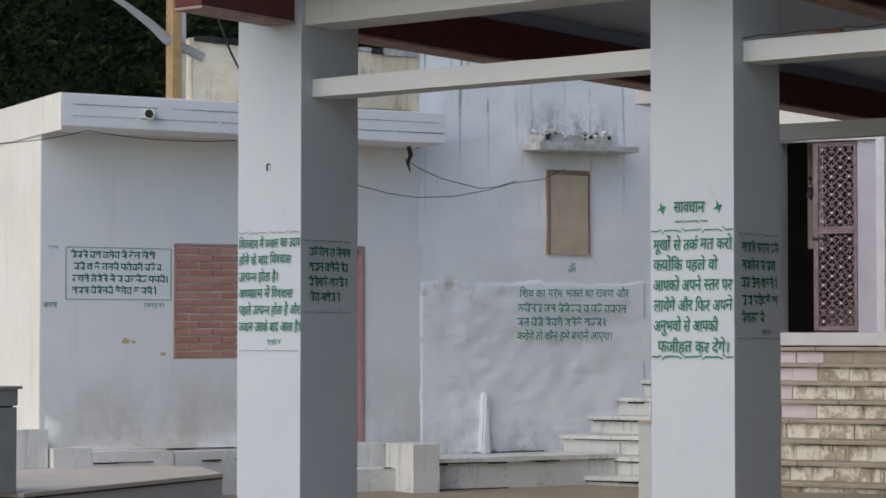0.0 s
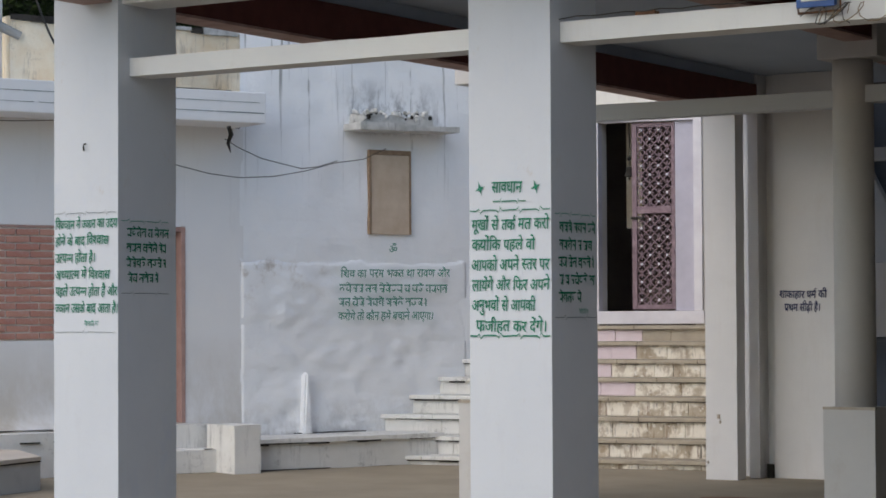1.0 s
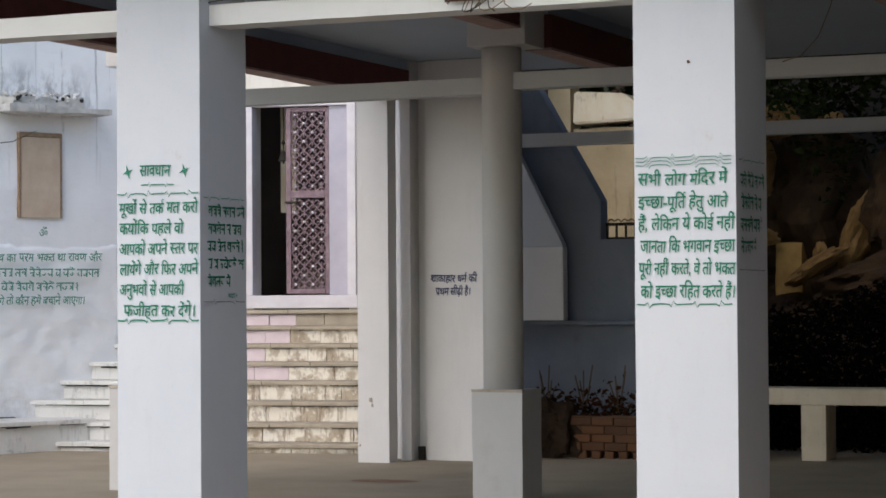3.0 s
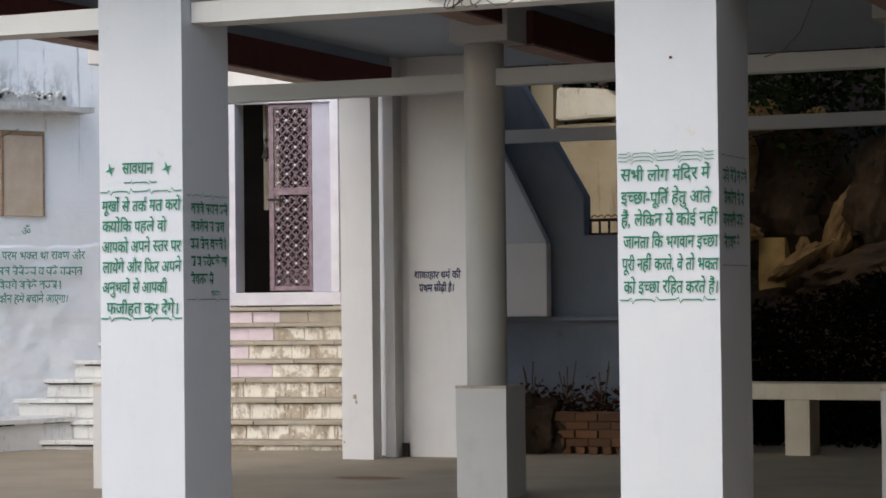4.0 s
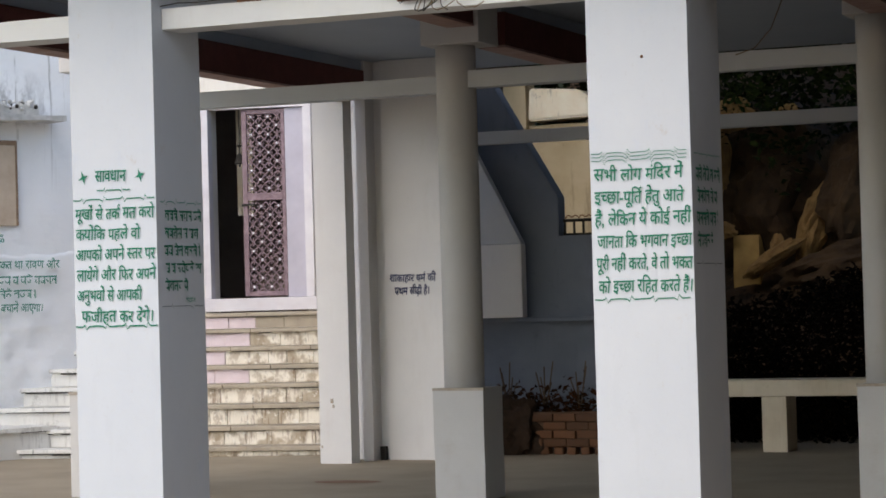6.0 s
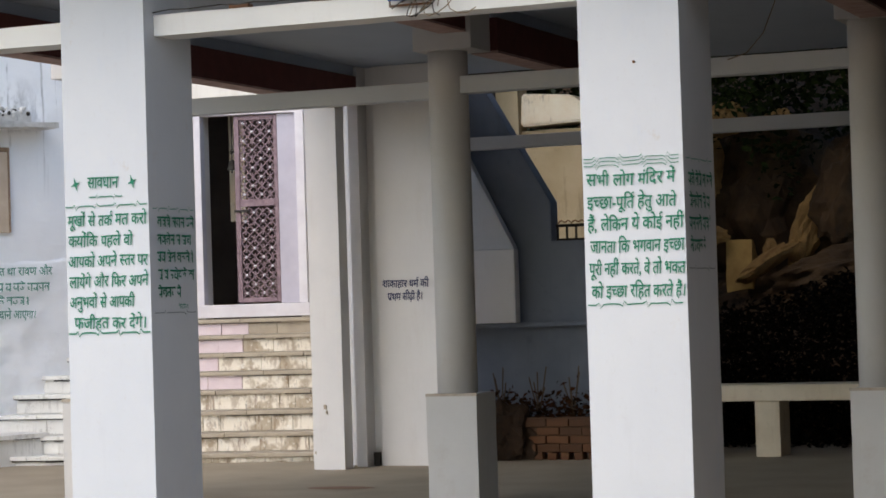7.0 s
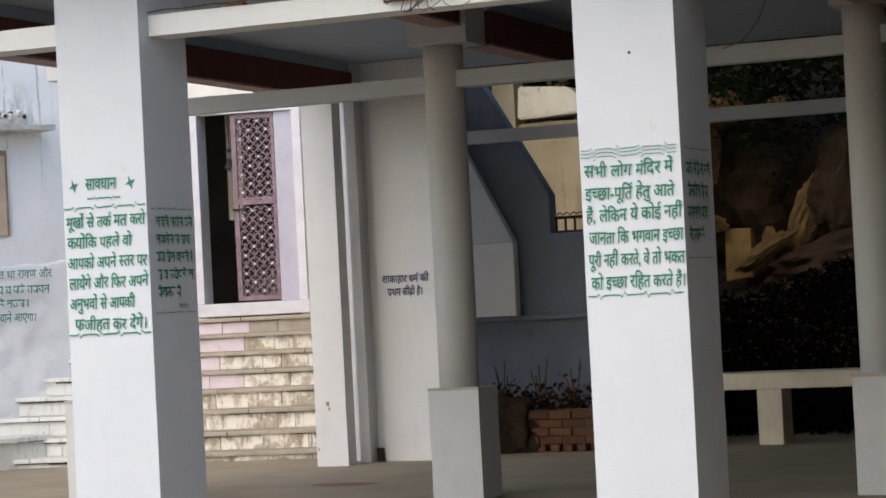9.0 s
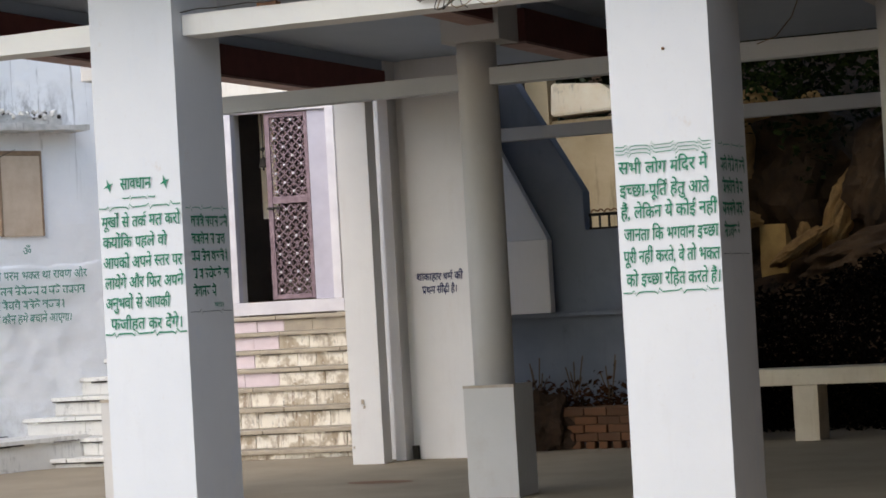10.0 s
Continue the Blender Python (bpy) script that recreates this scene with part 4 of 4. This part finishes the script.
for z in (3.53, 3.635):
    x = -3.75
    while x < -0.1:
        w = rnd.uniform(0.3, 1.1)
        part("groove", rough_box(x, -0.6235, z, min(x + w, 0.1), -0.60, z + rnd.uniform(0.003, 0.007), 0.05, 0.003, x), M_LINE if rnd.random() < 0.8 else M_BLACK, shed)
        x += w + rnd.choice((0.02, 0.05, 0.14))
part("spout", put(round_bar([(0.038, 0), (0.038, 0.115), (0.034, 0.12)], 16), pose(-2.99, -0.61, 3.575, 90, 0, -30)), M_BLACK, shed, "black rainwater spout")
part("spout_collar", put(round_bar([(0.052, 0), (0.052, 0.10)], 16), pose(-2.99, -0.615, 3.575, 90, 0, -30)), M_WARM, shed)
part("door_leaf", box(-1.07, 0.1, 0.47, -0.51, 0.15, 2.37, 0.005), M_DOORF, shed, "brown-red plank door")
for x0, x1, z0, z1 in ((-1.12, -1.072, 0.465, 2.415), (-0.508, -0.46, 0.465, 2.415), (-1.072, -0.508, 2.372, 2.415)):
    part("door_frame", box(x0, -0.012, z0, x1, 0.16, z1, 0.004), M_DOORF, shed)
vent = thing("window_2", WEST @ pose(-2.51, 0, 1.30), "red brick lattice filling the shed window", "window", kind="structure")
part("window_frame", box(-0.002, -0.01, 1.085, 1.232, 0.12, 1.107, 0.004), M_DOORF, vent)
part("window_frame", box(-0.002, -0.01, 0.0, 0.018, 0.12, 1.084, 0.004), M_DOORF, vent)
part("mortar_back", box(0.018, 0.006, 0.0, 1.23, 0.2, 1.084), M_WARM, vent)
vh = mesh_of("brick", box(-0.062, -0.04, -0.028, 0.062, 0.04, 0.028, 0.005), M_BRICK)
vb = mesh_of("brick", box(-0.115, -0.04, -0.028, 0.115, 0.04, 0.028, 0.005), M_BRICK)
rnd = random.Random(21)
for r in range(15):
    for i in range(6):
        x = 0.13 + i * 0.242 - (0.1 if r % 2 else 0.0)
        if 0.01 < x < 1.14:
            piece("brick", vb if x > 0.10 else vh, vent, pose(max(x, 0.082), 0.030 + rnd.uniform(-0.006, 0.006), 0.04 + r * 0.0715, 0, rnd.uniform(-1, 1), rnd.uniform(-1.5, 1.5)))
plate = thing("shed_verse", WEST @ pose(-3.60, -0.004, 2.35), "ruled panel of worn green writing on the shed", "painted writing")
text_bars(4, 0.98, 0.45, M_GREEN, plate, pose(0.05, 0, -0.01), 31)
for x0, z0, x1, z1 in ((0, 0, 1.06, 0.006), (0, -0.49, 1.06, -0.484), (0, -0.484, 0.006, 0), (1.054, -0.484, 1.06, 0)):
    part("ruled_line", box(x0, -0.001, z0, x1, 0.001, z1), M_GREEN_OLD, plate)
text_bars(1, 0.26, 0.06, M_GREEN_OLD, plate, pose(0.78, 0, -0.51), 33)
text_bars(1, 0.12, 0.05, M_GREEN_OLD, plate, pose(-0.17, 0, 0.02), 34)
text_bars(1, 0.16, 0.09, M_GREEN_OLD, plate, pose(-0.22, 0, -0.50), 35)
bm = bmesh.new()
PROFILE = [(-0.003, 0.80), (-0.008, 0.70), (-0.022, 0.60), (-0.055, 0.525), (-0.12, 0.475), (-0.155, 0.45), (-0.155, 0.0), (-0.003, 0.0)]
cuts = [[bm.verts.new((-3.79 + 0.185 * i, y + (0.010 * noise.noise((i * 0.6, z * 3, 1)) if y < -0.02 else 0), z)) for y, z in PROFILE] for i in range(16)]
for lo, hi in zip(cuts, cuts[1:]):
    for j in range(len(PROFILE) - 1):
        bm.faces.new((lo[j], hi[j], hi[j + 1], lo[j + 1])).smooth = j < 4
bm.faces.new(cuts[0])
bm.faces.new(cuts[-1])
bmesh.ops.recalc_face_normals(bm, faces=bm.faces)
solid("shed_plinth", bm, M_SHED, "coved plaster plinth flaring out of the shed wall", "plinth", m=WEST)
for x0, x1, top in ((-3.84, -3.47, 0.485), (-3.466, -2.66, 0.44), (-2.656, -1.0, 0.43)):
    solid("shed_kerb", rough_box(x0, -0.40, 0, x1, -0.165, top, 0.08, 0.012, x0), M_LEDGE, "stained whitewashed kerb stone along the shed", "kerb", "shed kerb stones", m=WEST)
solid("corner_block", rough_box(-4.3, -0.30, 0, -3.858, -0.05, 0.655, 0.08, 0.012, 3), M_LEDGE, "whitewashed block at the shed corner", "block", m=WEST)
steps = thing("door_steps", WEST, "two whitewashed steps at the shed door", "steps")
part("step", box(-0.98, -0.32, 0, -0.30, -0.006, 0.46, 0.012), M_LEDGE, steps)
part("step", box(-0.98, -0.62, 0, -0.40, -0.322, 0.23, 0.012), M_LEDGE, steps)

mould(shed, -3.85, 0.0, -0.615, 3.748, 0.45, 0.009)
mould(shed, -3.46, -1.0, -0.415, 0.345, 0.6, 0.016)
mould(shed, -3.46, -1.0, -0.18, 0.447, 0.6, 0.012)
mould(steps, -0.98, -0.40, -0.628, 0.235, 0.7, 0.012)
for s, z, r in ((-3.0, 1.47, 0.026), (-2.62, 1.345, 0.018), (-2.92, 1.46, 0.014)):
    bm = bmesh.new()
    c = bm.verts.new((s, -0.003, z))
    ring = [bm.verts.new((s + 1.5 * r * (1 + 0.5 * noise.noise((k, s, z))) * math.cos(k * 0.524), -0.003, z + r * (1 + 0.5 * noise.noise((s, k, z))) * math.sin(k * 0.524))) for k in range(12)]
    for k in range(12):
        bm.faces.new((c, ring[k], ring[(k + 1) % 12]))
    part("rust_spot", bm, M_SCAB, shed)

# roof-top parapet, post and pipe behind the shed
solid("parapet", rough_box(-1.1, 3.0, 3.75, 3.8, 3.25, 4.84, 0.1, 0.03, 6), M_CREAM, "stained cream parapet wall on the roof", "wall", kind="structure", m=WEST)
crust = thing("parapet_crust", WEST, "black mould crust along the parapet top", "mould")
rnd = random.Random(51)
x = -1.1
while x < 3.7:
    w = rnd.uniform(0.15, 0.5)
    part("mould_patch", rough_box(x, 2.965, 4.80 + rnd.uniform(-0.02, 0.02), x + w, 3.05, 4.855, 0.04, 0.02, x * 3), M_BLACK if rnd.random() < 0.6 else M_MOSS, crust)
    x += w
solid("roof_post", box(-1.39, 2.9, 3.742, -1.278, 3.1, 6.4, 0.01), M_PIPE, "tall ochre-painted post on the roof", "post", m=WEST)
solid("roof_standpipe", put(round_bar([(0.05, 0), (0.05, 1.6), (0.05, 2.7)], 16), pose(-1.225, 3.05, 3.742)), M_WARM, "pale upright pipe strapped beside the post", "pipe", m=WEST)
solid("roof_pipe", tube([(-2.3, 3.0, 5.35), (-1.9, 3.0, 5.15), (-1.6, 3.0, 4.95), (-1.42, 3.0, 4.80), (-1.0, 2.97, 4.62)], [0.02, 0.035, 0.05, 0.06, 0.05], 10), M_PIER, "pale grey pipe sloping down to the post", "pipe", m=WEST)
solid("roof_cable", tube(sag((-0.95, 2.85, 5.3), (-0.4, 2.9, 4.32), 0.18), 0.012), M_WIRE, "slack black cable over the parapet", "cable", m=WEST)

# ---- terrace and pier in front of the shed ----
terrace = thing("terrace", pose(0, 0, 0), "low stone terrace with dark-edged coping", "terrace")
OUT = [(-6.80, 1.85), (-7.29, 4.67), (-8.2, 5.35), (-11.5, 4.2), (-11.5, 0.6)]


def slab(outline, z0, z1, bevel=0.0):
    bm = bmesh.new()
    a = [bm.verts.new((x, y, z0)) for x, y in outline]
    b = [bm.verts.new((x, y, z1)) for x, y in outline]
    bm.faces.new(a)
    bm.faces.new(b[::-1])
    for i in range(len(outline)):
        j = (i + 1) % len(outline)
        bm.faces.new((a[j], a[i], b[i], b[j]))
    bmesh.ops.recalc_face_normals(bm, faces=bm.faces)
    if bevel:
        bmesh.ops.bevel(bm, geom=bm.edges, offset=bevel, segments=2, affect="EDGES")
    return bm


part("base", slab([(x - 0.03, y + 0.02) for x, y in OUT], 0, 0.250), M_BASE, terrace)
part("joint", slab([(x - 0.012, y + 0.008) for x, y in OUT], 0.2505, 0.2635), M_BLACK, terrace, "dark joint under the coping")
part("coping", slab(OUT, 0.264, 0.30, 0.006), M_TERRACE, terrace, "pale worn terrace paving")
pier = thing("gate_pier", pose(-7.37, 1.28, 0.302), "grey dressed-stone pier with a flat cap", "pier")
part("shaft", box(0, 0, 0, 0.53, 0.53, 0.66, 0.006), M_PIER, pier)
part("neck", box(0.02, 0.02, 0.662, 0.51, 0.51, 0.672), M_BLACK, pier)
part("block", box(-0.005, -0.005, 0.674, 0.535, 0.535, 0.80, 0.006), M_PIER, pier)
part("cap", box(-0.03, -0.03, 0.802, 0.56, 0.56, 0.825, 0.006), M_PIER, pier)

# ---- cables and small things ----
def along(pts, r, label, y=-0.12):
    solid("wall_cable", tube([(s, y, z) for s, z in pts], r), M_WIRE, label, "cable", m=WEST)


along([(-0.81, 3.076), (-0.56, 3.016), (-0.24, 2.952), (0.08, 2.922), (0.48, 2.945), (0.87, 3.016), (1.21, 3.109), (1.55, 3.156), (1.83, 3.278)], 0.0042, "thin black cable slung along the wall")
along([(-0.07, 3.307), (0.08, 3.227), (0.34, 3.126), (0.54, 3.087), (0.81, 3.037), (1.01, 3.061), (1.24, 3.133)], 0.0042, "slack black cable from the roof to the wall")

solid("shed_cable", tube(sag((-4.6, -0.1, 3.28), (-3.5, -0.3, 3.43), 0.04) + sag((-3.5, -0.3, 3.43), (-2.0, -0.3, 3.40), 0.04)[1:], 0.004), M_WIRE, "thin cable under the shed roof", "cable", m=WEST)
bm = tube([(0, 0, 0), (0.03, 0.01, -0.08), (-0.01, 0, -0.17), (0.02, 0, -0.26)], [0.018, 0.024, 0.017, 0.006], 8)
for v in bm.verts:
    v.co += Vector((noise.noise(v.co * 40), noise.noise(v.co * 41 + Vector((5, 0, 0))), 0)) * 0.015
solid("cable_bundle", bm, M_WIRE, "black bundle of cable ends under the roof", "cable", m=WEST @ pose(-0.12, -0.3, 3.42))

lamp = thing("flood_lamp", pose(1.98, 0.02, 3.02), "blue flood lamp wired to the tie beam", "lamp")
part("housing", box(-0.085, 0.0, 0.0, 0.085, 0.07, 0.18, 0.012), M_BLUE, lamp)
part("rim", box(-0.10, -0.012, -0.012, 0.10, -0.001, 0.192, 0.004), M_BLUE, lamp)
part("glass", box(-0.072, -0.018, 0.018, 0.072, -0.0125, 0.17, 0.002), M_GLASS, lamp, "pale lamp glass")
part("bracket", tube([(-0.11, 0.04, 0.1), (-0.11, 0.04, -0.03), (0.11, 0.04, -0.03), (0.11, 0.04, 0.1)], 0.007), M_RUST, lamp)
rnd = random.Random(2)
for i in range(4):
    pts = [(-0.10 + 0.06 * i, 0.02, -0.02)]
    for k in range(12):
        p = pts[-1]
        pts.append((p[0] + 0.018 + 0.03 * math.sin(k * 0.8 + i * 2), 0.0 + 0.02 * math.sin(k + i), -0.05 + 0.05 * math.sin(k * 0.75 + i * 1.3)))
    part("loose_wire", tube(pts, 0.0028), M_TWINE if i % 2 else M_WIRE, lamp)
solid("beam_cable", tube([(0.52 + 0.1 * i, 0.06 + 0.01 * math.sin(i), 3.062 + 0.012 * abs(math.sin(i * 1.3))) for i in range(23)], 0.003), M_WIRE, "thin cable lying along the tie beam", "cable")
bm = rough_box(-0.055, -0.03, 0, 0.055, 0.03, 0.022, 0.016, 0.02, 8)
solid("rag", bm, M_RUST, "crumpled red-brown rag on the tie beam", "rag", m=pose(0.98, 0.18, 3.062))
solid("twine", tube([(2.16, 5.36, 3.17), (2.3, 5.36, 3.21), (2.42, 5.37, 3.34), (2.50, 5.4, 3.55), (2.55, 5.4, 3.74)], 0.004), M_TWINE, "loose twine hanging from the ceiling", "twine")
bm = bmesh.new()
c = bm.verts.new((0, 0, 0))
ring = [bm.verts.new((0.30 * (1 + 0.4 * noise.noise((k, 0, 0))) * math.cos(k * math.pi / 12), 0.15 * (1 + 0.4 * noise.noise((k, 3, 0))) * math.sin(k * math.pi / 12), 0)) for k in range(24)]
for k in range(24):
    bm.faces.new((c, ring[k], ring[(k + 1) % 24]))
solid("floor_stain", bm, plain("brown_floor_stain", (0.20, 0.10, 0.06), (0.27, 0.18, 0.12), 0.9, 0, 5), "faint brown stain on the paving", "stain", m=pose(-1.62, 6.75, 0.006))


# ---- hillsides ----
def hill(name, m, w, d, n, height, label, amp, material):
    bm = bmesh.new()
    grid = [[bm.verts.new((x / n * w - w / 2, y / n * d, height(x / n, y / n) + amp * (noise.fractal((x / n * w * 0.5, y / n * d * 0.5, 3), 1.0, 2.0, 6)))) for x in range(n + 1)] for y in range(n + 1)]
    for j in range(n):
        for i in range(n):
            bm.faces.new((grid[j][i], grid[j][i + 1], grid[j + 1][i + 1], grid[j + 1][i]))
    return solid(name, bm, material, label, "hill", kind="structure", m=m)


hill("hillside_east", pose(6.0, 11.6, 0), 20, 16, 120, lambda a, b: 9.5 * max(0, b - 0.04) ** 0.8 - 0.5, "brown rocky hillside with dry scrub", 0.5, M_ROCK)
# never in view: added to hold back eastern sky light
hill("hillside_flank", pose(8.2, -2, 0, 0, 0, -90), 52, 14, 90, lambda a, b: 4.0 * max(0, b - 0.03) ** 0.6 - 0.6, "unseen earth hillside added beside the court to limit sky light", 0.5, plain("dry_hill_earth", (0.24, 0.19, 0.13), (0.17, 0.14, 0.09), 0.95, 0, 0.8))
# undergrowth colour near black, with the shade under the leaves put into it
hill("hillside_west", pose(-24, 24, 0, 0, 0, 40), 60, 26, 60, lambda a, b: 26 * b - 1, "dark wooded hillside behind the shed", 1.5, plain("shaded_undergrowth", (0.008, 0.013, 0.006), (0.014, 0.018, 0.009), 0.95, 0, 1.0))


def thicket(name, m, count, size, box_, material, seed, label):
    rnd = random.Random(seed)
    verts, faces = [], []
    for _ in range(count):
        c = Vector((rnd.uniform(box_[0], box_[1]), rnd.uniform(box_[2], box_[3]), 0))
        c.z = box_[4](c.x, c.y) + rnd.random() ** 1.3 * box_[5](c.x, c.y)
        q = Euler((rnd.uniform(-1.3, 1.3), rnd.uniform(-1.3, 1.3), rnd.uniform(0, 6.3))).to_matrix()
        s = size * rnd.uniform(0.5, 1.5)
        n = len(verts)
        for a, b in ((0, -0.5), (0.3, 0), (0, 0.6), (-0.3, 0)):
            verts.append(c + q @ Vector((a * s, b * s, 0.08 * s * (1 if a else -1))))
        faces.append((n, n + 1, n + 2, n + 3))
    me = bpy.data.meshes.new(name)
    me.from_pydata(verts, [], faces)
    me.materials.append(material)
    ob = new(name, me)
    ob.matrix_world = m
    return tagged(ob, label, "foliage", kind="stuff")


def blotch(x, y, f, seed):
    return max(0.0, 0.5 + 0.9 * noise.noise((x * f + seed, y * f, seed)))


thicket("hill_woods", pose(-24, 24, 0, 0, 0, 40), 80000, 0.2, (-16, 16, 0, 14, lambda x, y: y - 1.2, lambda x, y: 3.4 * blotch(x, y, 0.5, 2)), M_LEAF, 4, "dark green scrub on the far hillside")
# leaf colour almost black: the deep shade of the hollow is painted in
thicket("dry_thicket", pose(0, 0, 0), 60000, 0.058, (-0.6, 8.0, 11.3, 13.0, lambda x, y: 0.0, lambda x, y: 1.12 + 0.26 * x + 0.30 * blotch(x, y, 1.1, 5)), leaf_stuff("shade_black_thicket_leaves", (0.003, 0.0025, 0.002), (0.009, 0.006, 0.004)), 6, "dense dry thicket below the hillside, shade put into near-black leaves")
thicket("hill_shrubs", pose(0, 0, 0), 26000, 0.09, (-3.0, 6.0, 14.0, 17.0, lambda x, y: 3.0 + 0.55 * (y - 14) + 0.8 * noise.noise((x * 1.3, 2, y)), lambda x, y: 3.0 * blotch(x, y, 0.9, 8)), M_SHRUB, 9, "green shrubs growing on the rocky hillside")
solid("yellow_block", rough_box(-0.42, 14.6, 1.2, -0.12, 15.0, 2.12, 0.1, 0.02, 3), plain("yellow_limewash", (0.50, 0.33, 0.12), (0.36, 0.22, 0.08), 0.9, 0, 5), "weathered yellow stone block on the hillside", "stone")
bricks = thing("brick_stack", pose(1.86, 10.6, 0), "small stack of worn bricks under the bench", "bricks")
rnd = random.Random(8)
for r in range(6):
    for i in range(3):
        piece("brick", brick_me, bricks, pose(0.12 + i * 0.235 + 0.05 * (r % 2), 0.05, 0.038 + r * 0.076, 0, 0, rnd.uniform(-4, 4)))


# ---- tree crowns added out of view to shade the hillside, and boulders ----
thicket("hill_trees", pose(0, 0, 0), 19000, 0.26, (-4.0, 9.0, 10.7, 19.0, lambda x, y: 4.7 + 0.15 * (y - 11.5), lambda x, y: 2.6), M_SHRUB, 15, "unseen tree crowns added to shade the hillside")


def boulder(x, y, z, r, sx, sz, seed, material, label, tilt=0):
    bm = bmesh.new()
    bmesh.ops.create_icosphere(bm, subdivisions=4, radius=r)
    for v in bm.verts:
        d = noise.fractal(v.co * 1.6 + Vector((seed, 0, 0)), 1.0, 2.0, 6) + 0.9 * noise.fractal(v.co * (1.6 / r) + Vector((0, seed, 0)), 0.7, 2.0, 6)
        v.co = Vector((v.co.x * sx, v.co.y, v.co.z * sz)) * (1 + 0.28 * d)
    solid("boulder", bm, material, label, "boulder", "hillside boulders", m=pose(x, y, z, 0, tilt, 0))


M_BROWNROCK = plaster("brown_rock", (0.10, 0.06, 0.03), (0.045, 0.027, 0.015), (0.012, 0.008, 0.005), 0.9, 0.6, 1.0, 0.06, 2.0)
# ochre brightened to paint in light on the rock edges
M_LITROCK = plaster("lit_ochre_rock", (0.50, 0.31, 0.12), (0.30, 0.17, 0.07), (0.03, 0.02, 0.012), 0.9, 0.9, 1.0, 0.06, 3.0)
boulder(-0.35, 15.7, 2.5, 1.0, 0.95, 1.05, 2, M_BROWNROCK, "rounded brown boulder on the hillside")
boulder(-0.78, 14.6, 3.0, 0.34, 0.8, 1.3, 5, M_LITROCK, "ochre rock under the shrubs on the hillside")
boulder(0.95, 14.95, 2.55, 0.62, 0.62, 1.25, 11, M_BROWNROCK, "tall upright brown rock on the hillside", 12)
boulder(0.50, 14.75, 2.20, 0.30, 0.55, 1.5, 17, M_LITROCK, "slim ochre rock edge, light put into its bright colour", 18)
boulder(0.95, 14.5, 1.72, 0.62, 1.5, 0.50, 7, M_BROWNROCK, "long brown boulder sloping down the hillside", -14)
boulder(0.12, 14.3, 1.84, 0.20, 1.9, 0.45, 13, M_LITROCK, "ochre boulder on the hillside, light put into its bright colour", -32)
boulder(0.14, 14.4, 1.98, 0.10, 0.7, 1.4, 23, M_LITROCK, "small upright ochre stone on the hillside", 8)
boulder(-0.52, 14.4, 2.16, 0.13, 1.5, 0.8, 29, M_LITROCK, "small pale stone on the hillside")
boulder(-0.28, 13.95, 3.42, 0.24, 1.3, 0.75, 37, M_LITROCK, "pale ochre rock behind hanging leaves", -12)
boulder(0.30, 14.2, 3.42, 0.12, 1.4, 0.8, 43, M_LITROCK, "small ochre rock among the shrubs", -25)
thicket("hanging_leaves", pose(0, 0, 0), 420, 0.075, (-0.7, 0.5, 13.55, 13.8, lambda x, y: 3.30 + 0.1 * x, lambda x, y: 0.75), M_SHRUB, 27, "loose green leaves hanging before the ochre rock")
